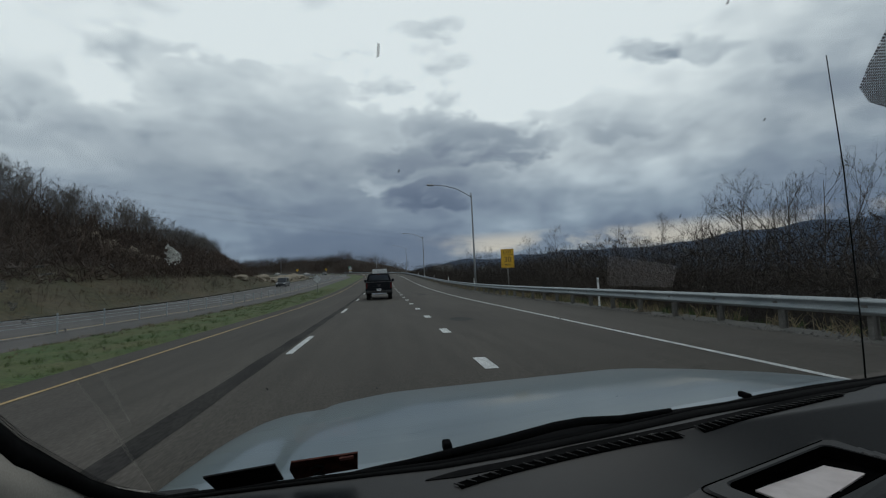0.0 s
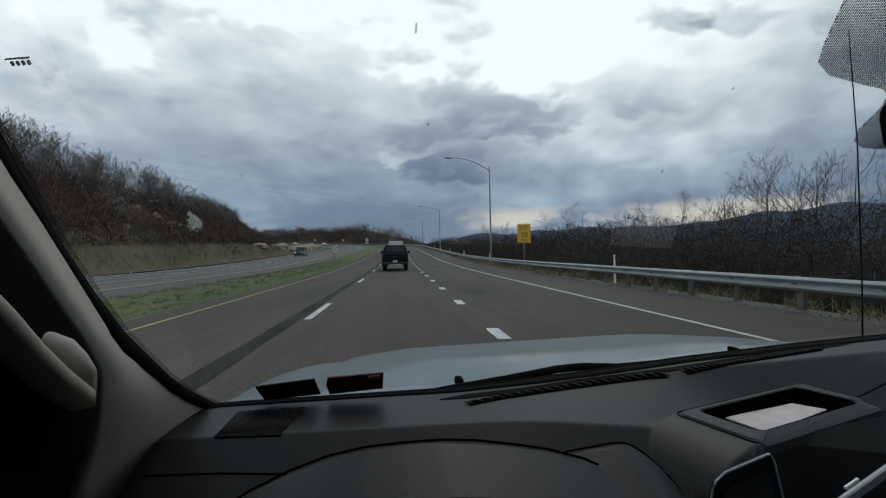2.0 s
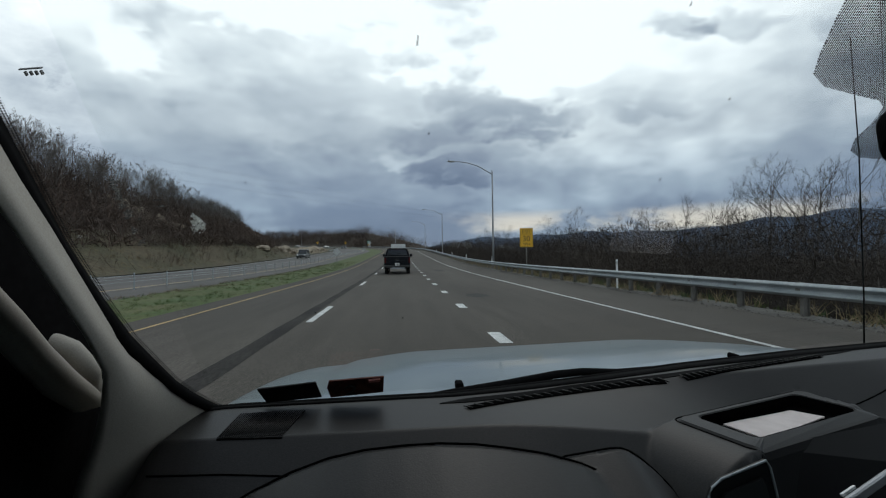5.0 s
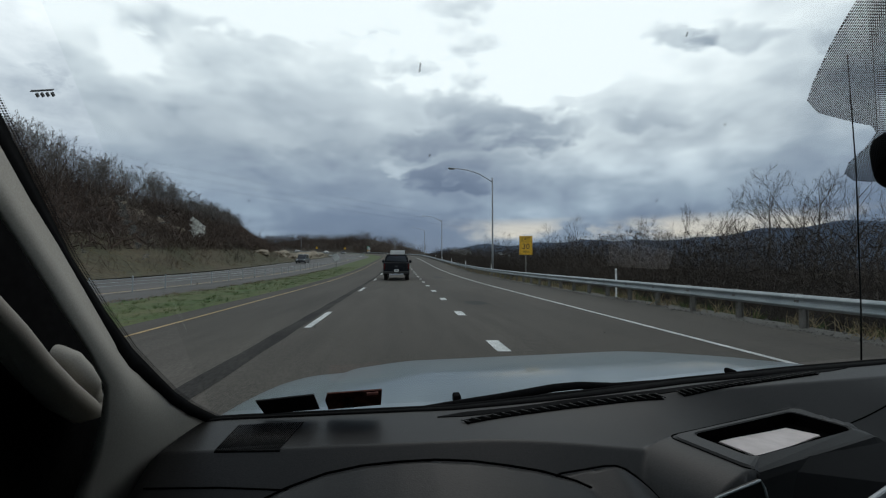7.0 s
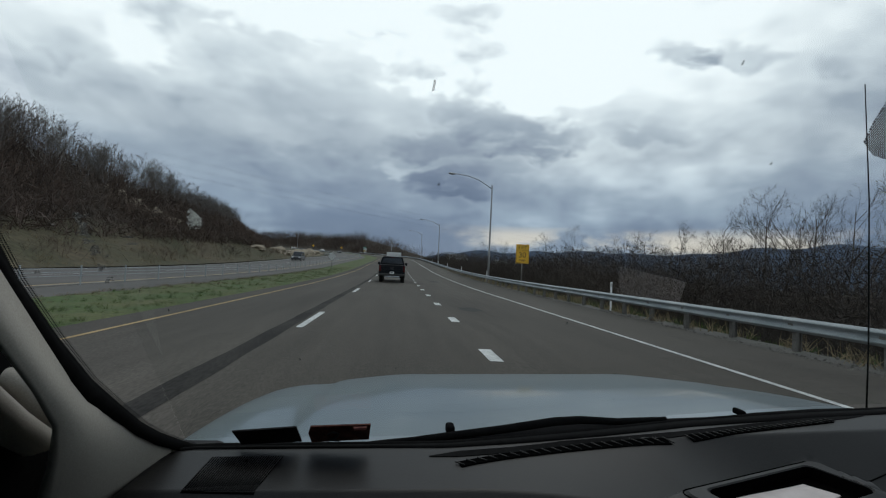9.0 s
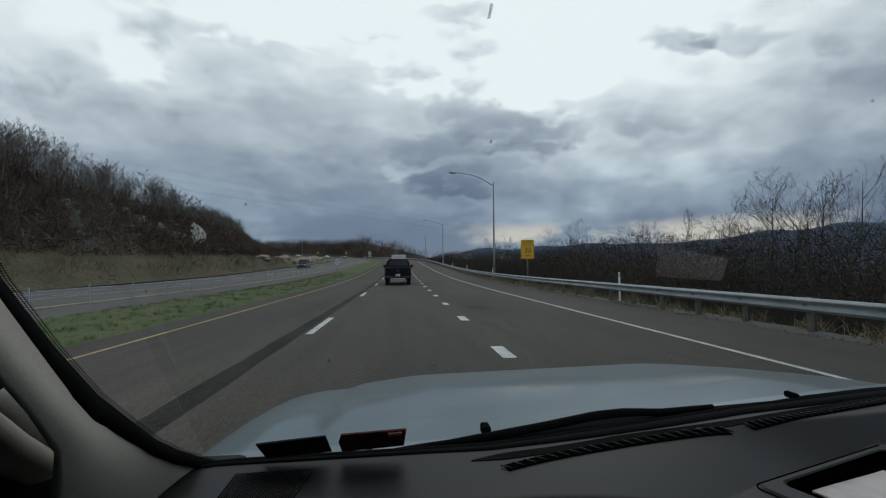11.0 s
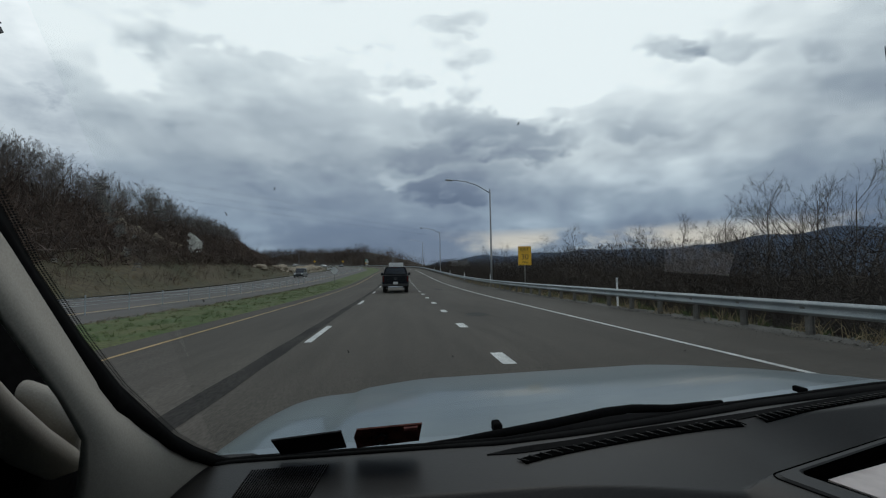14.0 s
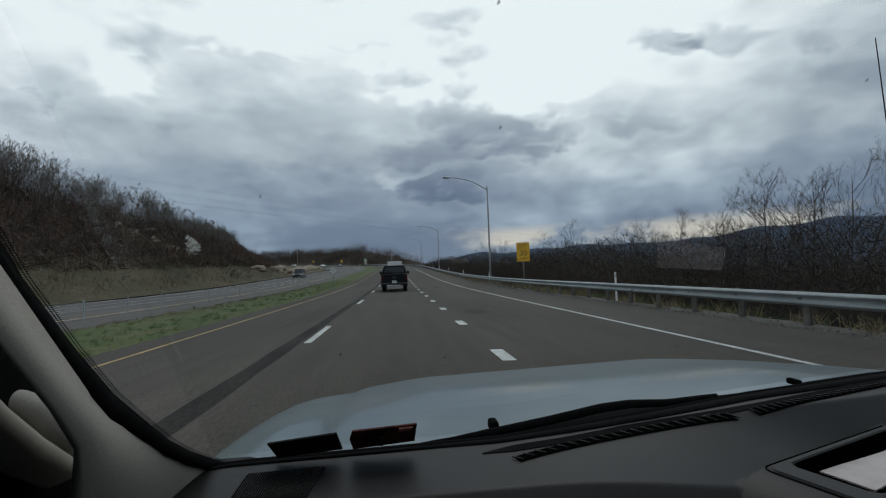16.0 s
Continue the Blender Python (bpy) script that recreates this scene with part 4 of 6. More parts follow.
mesh("pillar_seal", sv, [(i * 5 + j, i * 5 + (j + 1) % 5, (i + 1) * 5 + (j + 1) % 5, (i + 1) * 5 + j) for i in range(len(OUT) - 1) for j in range(5)] + [(0, 1, 2, 3, 4), tuple(range(len(sv) - 1, len(sv) - 6, -1))],
     M_RUBBER, vehicle, "black rubber windshield seal", True)
fr = []
for (y, z) in GLASS_EDGE:
    fr += [(-0.304, y, z), (-0.2985, y + 0.001, z + 0.001)]
mesh("seal_enamel", fr, [(2 * i, 2 * i + 1, 2 * i + 3, 2 * i + 2) for i in range(len(OUT) - 1)], M_EDGE_FRIT, windshield)
pipe("glass_bottom_seal", [(x, float(dash_edge(x)) + 0.012, float(sill(x)) - 0.004) for x in np.linspace(-0.30, 1.42, 40)], 0.008, M_RUBBER, vehicle, "black rubber seal under the glass", 8)
bv = []
for x in np.linspace(-0.30, 1.40, 90):
    e, w = float(dash_edge(x)) + 0.004, float(np.interp(x, [-0.3, 0.0, 0.15, 0.35, 0.7, 1.2], [0.005, 0.008, 0.014, 0.022, 0.026, 0.020]))
    bv += [on_dash(x, e - w, 0.0012), on_dash(x, e - w / 2, 0.0022), (x, e, float(sill(x)) + 0.003), (x, e, float(sill(x)) - 0.01), on_dash(x, e - w, -0.004)]
mesh("glass_bottom_band", bv, [(i * 5 + j, (i + 1) * 5 + j, (i + 1) * 5 + (j + 1) % 5, i * 5 + (j + 1) % 5) for i in range(89) for j in range(5)], M_RUBBER, vehicle, "black band along the lower edge of the glass", True)
hv = [(-0.412, 0.36, 1.510), (-0.405, 0.45, 1.405), (-0.40, 0.505, 1.345), (-0.40, 0.540, 1.305), (-0.40, 0.580, 1.264), (-0.40, 0.618, 1.234), (-0.40, 0.640, 1.226), (-0.401, 0.640, 1.238), (-0.403, 0.628, 1.258), (-0.406, 0.616, 1.281), (-0.410, 0.607, 1.298), (-0.420, 0.601, 1.307), (-0.434, 0.598, 1.312), (-0.448, 0.596, 1.315)]
pipe("grab_handle", hv, [0.019, 0.018, 0.0175, 0.0175, 0.0185, 0.017, 0.012, 0.013, 0.0175, 0.0170, 0.0145, 0.012, 0.011, 0.010], M_TRIM, vehicle, "grey moulded grab handle on the pillar", 14)


SHAPE = [(-1.2, 0.45), (0.68, 0.45), (0.68, 0.90)] + [(0.01 + 1.29 * (y - 0.01), 1.40 + 1.29 * (z - 1.40)) for y, z in INN[1:]] + [(0.12, 1.84), (-1.2, 1.84)]
# carried back out of view to y -0.15 to keep light off the handle
part("door_lining", prism([(max(y, -0.15), z) for y, z in SHAPE], 0.05, "x"), M_SHELL, vehicle, "dark door and side lining", at=pose(-0.445, 0, 0))
lining("door_lower", -0.47, -0.42, -1.2, -0.155, 0.45, 1.22, "dark door panel below the side window")
lining("pillar_backing", -0.47, -0.40, 0.60, 0.90, 0.45, 1.05)
part("dash_corner", box(0.16, 0.14, 0.14, (-0.345, 0.775, 1.083), 0.012), M_DASH_SHADED, vehicle, "black filler between pillar and dashboard")
lining("roof_lining", -0.50, 1.55, -1.25, 0.12, 1.80, 1.86, "dark roof lining")
# two unseen panels added behind the camera to keep light off the dash fronts
lining("rear_light_block", -0.50, 1.55, -1.28, -1.22, 0.45, 1.80)
lining("side_light_block", 1.50, 1.55, -1.2, -0.25, 1.20, 1.80, "unseen dark panel added to block side light at the rear")
lining("right_door_lining", 1.50, 1.55, -1.2, 0.86, 0.45, 1.20)
lining("cabin_floor", -0.50, 1.55, -1.25, 0.86, 0.40, 0.45)

# bonnet, fender edge, cowl, wipers, aerial
CX = 0.51


def hood_z(x, y):
    d, w = y - 0.97, np.abs(x - CX)
    z = 1.102 + 0.025 * (x - 0.10) - 0.050 * d - 0.0756 * d * d - 0.25 * np.maximum(0, y - 1.95) ** 1.5
    z = z + 0.030 * (1 - smooth01(0.42, 0.83, w)) + 0.0115 * (1 - smooth01(0.700, 0.735, w))
    z = z - 0.88 * np.maximum(0, w - 0.80) ** 2 - 5.0 * np.maximum(0, w - 0.96) ** 2
    return z - 0.02


hood_cols = [(lambda x: float(dash_edge(x)) + 0.14, lambda x: 2.42 - 0.5 * abs(x - CX) ** 2.4, t) for t in np.linspace(0, 1, 44)]
mesh("bonnet", *solid_sheet(np.linspace(-0.53, 1.62, 80), hood_cols, hood_z, 0.03), M_HOOD, vehicle, "pale blue-silver painted bonnet", True)
body_low = part("body_side", box(2.0, 3.4, 0.55, (0.54, 0.55, 0.62), 0.12, 3), M_HOOD, vehicle, "pale blue-silver lower body")
for wx in (-0.38, 1.44):
    wh = part("wheel", cylinder(0.34, 0.22, "x", 28), M_TYRE, vehicle, "black tyre", at=pose(wx, 1.55, 0.34))
    part("rim", cylinder(0.21, 0.235, "x", 20), M_SILVER, wh)
cw = []
cxs = np.linspace(-0.36, 1.45, 50)
for x in cxs:
    e = float(dash_edge(x))
    cw += [(x, e + 0.015, float(sill(x)) - 0.022), (x, e + 0.07, float(sill(x)) - 0.045 + 0.02 * (x - 0.1)), (x, e + 0.12, float(hood_z(x, e + 0.14)) + 0.004), (x, e + 0.155, float(hood_z(x, e + 0.155)) + 0.004), (x, e + 0.158, float(hood_z(x, e + 0.155)) - 0.05), (x, e + 0.015, float(sill(x)) - 0.09)]
mesh("cowl", cw, [(i * 6 + j, (i + 1) * 6 + j, (i + 1) * 6 + (j + 1) % 6, i * 6 + (j + 1) % 6) for i in range(len(cxs) - 1) for j in range(6)] + [tuple(range(6)), tuple(range(len(cw) - 1, len(cw) - 7, -1))], M_COWL, vehicle, "black plastic cowl below the glass", True)


def wiper(points, label):
    arm = pipe("wiper", points, [0.0055 + 0.0035 * math.sin(math.pi * i / (len(points) - 1)) for i in range(len(points))], M_RUBBER, vehicle, label, 8)
    return arm


def by_hood(x, y, lift):
    return (x, y, float(hood_z(x, y)) + lift)


wiper([by_hood(-0.02, 0.90, 0.004), by_hood(0.10, 0.905, 0.010), by_hood(0.22, 0.93, 0.014), by_hood(0.33, 0.955, 0.020), by_hood(0.39, 0.965, 0.020), by_hood(0.48, 0.985, 0.010), by_hood(0.60, 1.0, 0.010)], "black wiper arm parked at the glass")
wiper([by_hood(0.50, 0.955, 0.006), by_hood(0.64, 0.98, 0.006), by_hood(0.80, 0.99, 0.016), by_hood(0.95, 1.0, 0.020), by_hood(1.05, 1.0, 0.028), by_hood(1.15, 0.99, 0.020), by_hood(1.32, 0.97, 0.008)], "black wiper arm parked at the glass")
for x, y, z, k in ((0.117, 0.935, 1.140, 1.0), (0.742, 0.962, 1.174, 0.7)):
    part("washer_nozzle", box(0.016 * k, 0.03, 0.018 * k, bevel=0.004), M_COWL, vehicle, "", at=pose(x, y, z))
aerial = pipe("aerial", [(1.60, 1.443, 0.98), (1.606, 1.443, 1.25), (1.602, 1.443, 1.75), (1.580, 1.443, 2.158)], [0.003, 0.0026, 0.0022, 0.0016], M_RUBBER, vehicle, "thin black whip aerial", 6)
part("aerial_base", cylinder(0.02, 0.06, "z", 14, 0.012), M_RUBBER, aerial, at=pose(1.60, 1.443, 1.0))

# a folded paper in the tray
pc = [np.array(p) for p in ((0.488, 0.660), (0.640, 0.704), (0.665, 0.667), (0.503, 0.604))]
pv, pf = [], []
for i in range(13):
    for j in range(9):
        s, t = i / 12, j / 8
        p = (pc[0] * (1 - s) + pc[1] * s) * (1 - t) + (pc[3] * (1 - s) + pc[2] * s) * t
        pv.append((p[0], p[1], 1.1445 + 0.0007 * math.sin(s * 5 + t * 2) + 0.0018 * abs(s - 0.45)))
top_ = len(pv)
pv += [(x, y, z - 0.002) for x, y, z in pv]
for i in range(12):
    for j in range(8):
        q = (i * 9 + j, (i + 1) * 9 + j, (i + 1) * 9 + j + 1, i * 9 + j + 1)
        pf += [q, tuple(top_ + k for k in q[::-1])]
paper = mesh("paper", pv, pf, M_PAPER, label="creased white printed paper lying in the dashboard tray", smooth=True)
tagged(paper, category="paper")


# ---------------------------------------------------------------- guardrails
W_BEAM = [(0.0, 0.155), (-0.02, 0.150), (-0.075, 0.105), (-0.080, 0.085), (-0.045, 0.045), (-0.005, 0.018), (-0.005, -0.018), (-0.045, -0.045),
          (-0.080, -0.085), (-0.075, -0.105), (-0.02, -0.150), (0.0, -0.155), (0.008, -0.150), (-0.066, -0.085), (0.004, -0.02), (0.004, 0.02), (-0.066, 0.085), (0.008, 0.150)]


def w_rail(name, u, s0, s1, mirror, parent, label="", z=0.56, step=3.81, end_drop=0.0):
    st = np.arange(s0, s1 + 0.01, step)
    v, n = [], len(W_BEAM)
    for i, s in enumerate(st):
        uu = u(s) if callable(u) else u
        v += [line(s, uu + (-a if mirror else a), z + b) for a, b in W_BEAM]
    f = [(i * n + k, (i + 1) * n + k, (i + 1) * n + (k + 1) % n, i * n + (k + 1) % n) for i in range(len(st) - 1) for k in range(n)]
    f += [tuple(range(n)), tuple(range(len(v) - 1, len(v) - n - 1, -1))]
    return mesh(name, v, f, M_STEEL, parent, label)


def i_post(h):
    bm = bmesh.new()
    for sx, sy, y in ((0.10, 0.008, -0.07), (0.10, 0.008, 0.07), (0.008, 0.14, 0)):
        bmesh.ops.create_cube(bm, size=1, matrix=Matrix.Translation((0, y, h / 2 - 0.35)) @ Matrix.Diagonal((sx, sy, h + 0.3, 1)))
    return bm


def guardrail(label, u, s0, s1, mirror=False, spacing=1.905, z0=-0.12):
    g = thing("guardrail", label, "guardrail", "roadside guardrails")
    w_rail("rail", u, s0, s1, mirror, g, "dull galvanised W-beam rail")
    first = block = None
    for s in np.arange(s0 + 0.5, s1, spacing):
        uu = (u(s) if callable(u) else u) + (-0.16 if mirror else 0.16)
        m = turned(s, uu, z0, 90)
        mb = turned(s, uu - (-0.11 if mirror else 0.11), 0.56)
        if first is None:
            first = part("post", i_post(0.80), M_POST, g, "", at=m)
            block = part("block", box(0.13, 0.12, 0.33, bevel=0.008), M_POST, g, "", at=mb)
        else:
            share("post", first, g, m), share("block", block, g, mb)
    return g


guardrail("galvanised W-beam guardrail along the paved shoulder", 8.75, -16, 230)
guardrail("galvanised W-beam guardrail around the exit ramp's outer edge", lambda s: 8.75 + 0.0016 * (s - 230) ** 2, 230, 330, spacing=3.81)
guardrail("galvanised W-beam guardrail along the median before the exit lane", -7.6, -150, -62, True)
# plain posts and wires between the carriageways
cable = thing("cable_barrier", "low wire-rope barrier on thin pale posts beside the median", "barrier", "roadside guardrails")
first = None
for s in np.arange(-10, 300, 2.9):
    m = turned(s, -12.15, 0.0)
    if first is None:
        first = part("post", box(0.05, 0.04, 0.82, (0, 0, 0.41), 0.008), M_STEEL, cable, at=m)
    else:
        share("post", first, cable, m)
for z in (0.42, 0.56, 0.70):
    pipe("wire", [line(s, -12.15, z) for s in np.arange(-12, 302, 6)], 0.010, M_STEEL, cable, sides=5)
kerb_v, kerb_f = strip_mesh([(-12.55, -0.05), (-12.52, 0.085), (-12.25, 0.09), (-12.2, -0.05)], -20, 300, 6)
mesh("footing", kerb_v, kerb_f, M_POST, cable, "dark concrete footing strip")
guardrail("older W-beam guardrail beyond the oncoming lanes", -23.1, 150, 320, True, 3.81)
for s, u in [(18.8, 9.3), (46, 9.35), (64, 9.3), (82, 9.3), (100, 9.3), (-12, 9.3), (118, 9.3)]:
    d = thing("delineator", "slim white marker post behind the guardrail", "marker post", "marker posts", turned(s, u, -0.2))
    part("stake", box(0.09, 0.02, 1.35, (0, 0, 0.675), 0.008), M_SIGN_W, d)
    part("reflector", box(0.075, 0.012, 0.16, (0, -0.017, 1.22), 0.004), M_SIGN_BACK, d)

# ---------------------------------------------------------------- street lamps


def street_lamp(s, u, h=10.4, arm=4.6, label="tall grey street lamp with a curved arm over the road"):
    lamp = thing("street_lamp", label, "street lamp", "street lamps", turned(s, u, -0.35))
    pipe("pole", [(0, 0, 0.0), (0, 0, 3.5), (0, 0, 7), (0, 0, h - 0.6), (-0.04, 0, h - 0.3)], [0.115, 0.10, 0.085, 0.07, 0.06], M_ALU, lamp, sides=12)
    pipe("arm", [(0, 0, h - 0.75), (-0.5, 0, h - 0.45), (-1.5, 0, h + 0.12), (-2.6, 0, h + 0.45), (-3.6, 0, h + 0.58), (-arm + 0.5, 0, h + 0.6)], [0.05, 0.05, 0.046, 0.042, 0.038, 0.036], M_ALU, lamp, sides=8)
    head = part("lamp_head", box(0.75, 0.28, 0.15, bevel=0.06, segs=3), M_ALU, lamp, "grey cobra-head luminaire", True, pose(-arm + 0.25, 0, h + 0.6, 0, 4, 0))
    part("lens", box(0.42, 0.20, 0.05, (-0.06, 0, -0.085), 0.02), M_SIGN_BACK, head)
    part("base_plate", box(0.42, 0.42, 0.30, (0, 0, 0.15), 0.03), M_POST, lamp)
    return lamp


street_lamp(47.0, 9.7, 10.9)
for s in (106, 166):
    street_lamp(s, 9.75)
street_lamp(232, 9.9)
street_lamp(300, -24.5, 10.4)

# ---------------------------------------------------------------- signs


def flip(x, y, z, rz=0):
    """Lays a text or a plate that faces up so that it faces the oncoming traffic."""
    return pose(x, y, z, 90, 0, rz)


exit_sign = thing("advisory_speed_sign", "yellow exit advisory speed sign on a steel post behind the guardrail", "road sign", "", turned(41.0, 11.6, -0.1, -3))
part("panel", box(1.22, 0.012, 1.75, (0, 0, 3.02), 0.03), M_SIGN_Y, exit_sign, "yellow reflective panel")
for x in (-0.03, 0.03):
    part("post", box(0.055, 0.06, 4.6, (x, 0.05, 1.6), 0.006), M_POST, exit_sign)
border = [(-0.56, 2.20), (0.56, 2.20), (0.56, 3.84), (-0.56, 3.84), (-0.56, 2.20)]
pipe("border", [(x, -0.008, z) for x, z in border], 0.011, M_BLACK, exit_sign, sides=4)
part("divider", box(1.10, 0.006, 0.025, (0, -0.008, 3.36)), M_BLACK, exit_sign)
text_mesh("lettering", "EXIT", 0.40, M_BLACK, exit_sign, flip(0, -0.009, 3.60))
text_mesh("lettering", "30", 0.72, M_BLACK, exit_sign, flip(0, -0.009, 2.90))
text_mesh("lettering", "MPH", 0.30, M_BLACK, exit_sign, flip(0, -0.009, 2.40))

gore = thing("exit_sign", "green exit sign with a white arrow in the gore", "road sign", "", turned(283, 12.2, -0.6, -4))
part("panel", box(1.83, 0.02, 1.83, (0, 0, 4.0), 0.05), M_SIGN_G, gore, "green reflective panel")
pipe("border", [(-0.84, -0.014, 3.16), (0.84, -0.014, 3.16), (0.84, -0.014, 4.84), (-0.84, -0.014, 4.84), (-0.84, -0.014, 3.16)], 0.025, M_SIGN_W, gore, sides=4)
text_mesh("lettering", "EXIT", 0.62, M_SIGN_W, gore, flip(0, -0.014, 4.45))
arrow = [(-0.08, -0.5), (0.08, -0.5), (0.08, 0.1), (0.28, 0.1), (0, 0.5), (-0.28, 0.1), (-0.08, 0.1)]
part("arrow", prism(arrow, 0.012, "y"), M_SIGN_W, gore, at=pose(0, -0.016, 3.70, 0, 45, 0))
part("post", box(0.16, 0.16, 4.6, (0, 0.09, 1.9), 0.01), M_POST, gore)
for x in (-0.42, 0.42):
    part("marker", prism([(0, -0.42), (0.42, 0), (0, 0.42), (-0.42, 0)], 0.01, "y"), M_SIGN_Y, gore, "yellow diamond marker", at=pose(x, -0.03, 2.45))


def diamond(s, u, material, label, size=0.86, h=3.2, plaques=0, bars=0):
    d = thing("warning_sign", label, "road sign", "warning signs", turned(s, u, -0.3))
    part("panel", prism([(0, -size), (size, 0), (0, size), (-size, 0)], 0.012, "y"), material, d, at=pose(0, 0, h))
    part("post", box(0.07, 0.07, h + 0.9, (0, 0.045, (h + 0.5) / 2), 0.006), M_POST, d)
    for k in range(plaques):
        part("plaque", box(0.55, 0.012, 0.55, (-0.33 + 0.66 * k, 0, h - 1.25), 0.01), material, d)
    for k in range(bars):
        part("bar", box(0.85 - 0.2 * abs(k - 1), 0.006, 0.13, (0, -0.010, h + 0.26 - 0.26 * k)), M_BLACK, d)
    return d


diamond(203, -8.4, M_SIGN_BACK, "grey back of a diamond sign on a post in the median", 0.80, 3.1, 2)
diamond(62, -8.6, M_SIGN_BACK, "grey back of a small diamond sign in the median", 0.55, 2.0)
diamond(318, -8.2, M_SIGN_Y, "yellow diamond warning sign on a steel post", 0.9, 3.3, 0, 3)
diamond(312, 9.0, M_SIGN_Y, "yellow diamond warning sign on a steel post", 0.9, 3.3, 0, 3)

# sign gantry that the road has already passed under
gan = thing("sign_gantry", "grey steel tube gantry carrying two green guide signs", "sign gantry", "", turned(-118, 0, 0))
XL, XR, ZT, ZB = -9.4, 11.6, 8.6, 7.0
for x in (XL, XR):
    pipe("column", [(x, 0, -0.4), (x, 0, 4), (x, 0, ZT + 0.2)], [0.30, 0.28, 0.27], M_ALU, gan, sides=16)
for z in (ZT, ZB):
    pipe("chord", [(XL - 0.4, 0, z), (1, 0, z + 0.05), (XR + 0.4, 0, z)], 0.21, M_ALU, gan, sides=14)
nb = 14
for i in range(nb):
    xa, xb = XL + (XR - XL) * i / nb, XL + (XR - XL) * (i + 1) / nb
    pipe("brace", [(xa, 0, ZB), (xb, 0, ZT)] if i < nb / 2 else [(xa, 0, ZT), (xb, 0, ZB)], 0.055, M_ALU, gan, sides=8)
    pipe("upright", [(xb, 0, ZB), (xb, 0, ZT)], 0.055, M_ALU, gan, sides=8)


def shield(words, x, z, w, size, parent):
    o = [(-w, 0.42), (-w * 0.55, 0.46), (0, 0.40), (w * 0.55, 0.46), (w, 0.42), (w * 0.92, 0.05), (w * 0.95, -0.25), (w * 0.5, -0.42), (0, -0.47), (-w * 0.5, -0.42), (-w * 0.95, -0.25), (-w * 0.92, 0.05)]
    sh = part("route_shield", prism(o, 0.01, "y"), M_SIGN_W, parent, "white route shield", at=pose(x, -0.29, z))
    text_mesh("numerals", words, size, M_BLACK, sh, flip(0, -0.008, 0))


main = part("guide_sign", box(4.3, 0.05, 4.3, (-1.75, -0.26, 7.95), 0.06), M_SIGN_G, gan, "large green guide sign")
pipe("sign_border", [(-3.84, -0.29, 5.86), (0.34, -0.29, 5.86), (0.34, -0.29, 10.04), (-3.84, -0.29, 10.04), (-3.84, -0.29, 5.86)], 0.03, M_SIGN_W, gan, sides=4)
for w, x, z, sz in (("EAST", -2.85, 9.6, 0.55), ("NORTH", -0.75, 9.6, 0.55), ("Harrisburg", -1.75, 7.75, 0.72), ("Selinsgrove", -1.75, 7.0, 0.72)):
    text_mesh("lettering", w, sz, M_SIGN_W, gan, flip(x, -0.295, z))
shield("22", -2.85, 8.65, 0.45, 0.55, gan)
shield("522", -0.75, 8.65, 0.56, 0.55, gan)
down = [(-0.07, 0.35), (0.07, 0.35), (0.07, -0.05), (0.36, 0.08), (0, -0.35), (-0.36, 0.08), (-0.07, -0.05)]
for x in (-2.85, -0.75):
    part("arrow", prism(down, 0.012, "y"), M_SIGN_W, gan, at=pose(x, -0.295, 6.30))
part("guide_sign", box(3.3, 0.05, 2.2, (4.6, -0.26, 7.05), 0.05), M_SIGN_G, gan, "smaller green guide sign")
pipe("sign_border", [(3.02, -0.29, 6.02), (6.18, -0.29, 6.02), (6.18, -0.29, 8.08), (3.02, -0.29, 8.08), (3.02, -0.29, 6.02)], 0.03, M_SIGN_W, gan, sides=4)
text_mesh("lettering", "BUSINESS", 0.50, M_SIGN_W, gan, flip(4.6, -0.295, 7.65))
shield("22", 4.55, 6.80, 0.45, 0.55, gan)
part("arrow", prism(arrow, 0.012, "y"), M_SIGN_W, gan, at=pose(5.65, -0.295, 6.75, 0, 45, 0))
mile = thing("mile_marker", "small white marker sign on a post behind the guardrail", "road sign", "", turned(-150, 9.6, -0.3))
part("panel", box(0.30, 0.01, 0.45, (0, 0, 1.9), 0.02), M_SIGN_W, mile)
part("post", box(0.08, 0.03, 2.0, (0, 0.02, 1.0), 0.005), M_POST, mile)
part("bar", box(0.2, 0.006, 0.14, (0, -0.008, 1.95)), M_BLACK, mile)

# ---------------------------------------------------------------- vehicles ahead


def wheel(parent, x, y, r, w, label="black tyre"):
    t = part("wheel", cylinder(r, w, "x", 26), M_TYRE, parent, label, at=pose(x, y, r))
    part("rim", cylinder(r * 0.58, w * 1.04, "x", 18), M_SILVER, t)
    return t


pickup = thing("pickup_truck", "black four-door pickup truck driving ahead in the lane", "pickup truck", "", turned(34.0, -0.28, 0.05))
W = 0.98
bm = prism([(0.0, 0.52), (0.0, 1.32), (1.75, 1.36), (1.76, 1.28), (5.55, 1.25), (5.75, 1.05), (5.75, 0.45), (0.1, 0.40)], 2 * W, "x", 0.05)
part("body", bm, M_NAVY, pickup, "glossy black body with a high tailgate", at=pose(0, 0, 0))
cab = [(-0.94, 1.30), (-0.90, 1.50), (-0.76, 1.90), (-0.60, 1.96), (0.60, 1.96), (0.76, 1.90), (0.90, 1.50), (0.94, 1.30)]
part("cab", prism(cab, 3.6, "y", 0.05), M_NAVY, pickup, "black crew cab", at=pose(0, 2.45, 0))
part("rear_window", prism([(-0.80, 1.40), (-0.66, 1.84), (0.66, 1.84), (0.80, 1.40)], 0.03, "y", 0.01), M_DARKGLASS, pickup, "tinted rear window", at=pose(0, 0.645, 0))
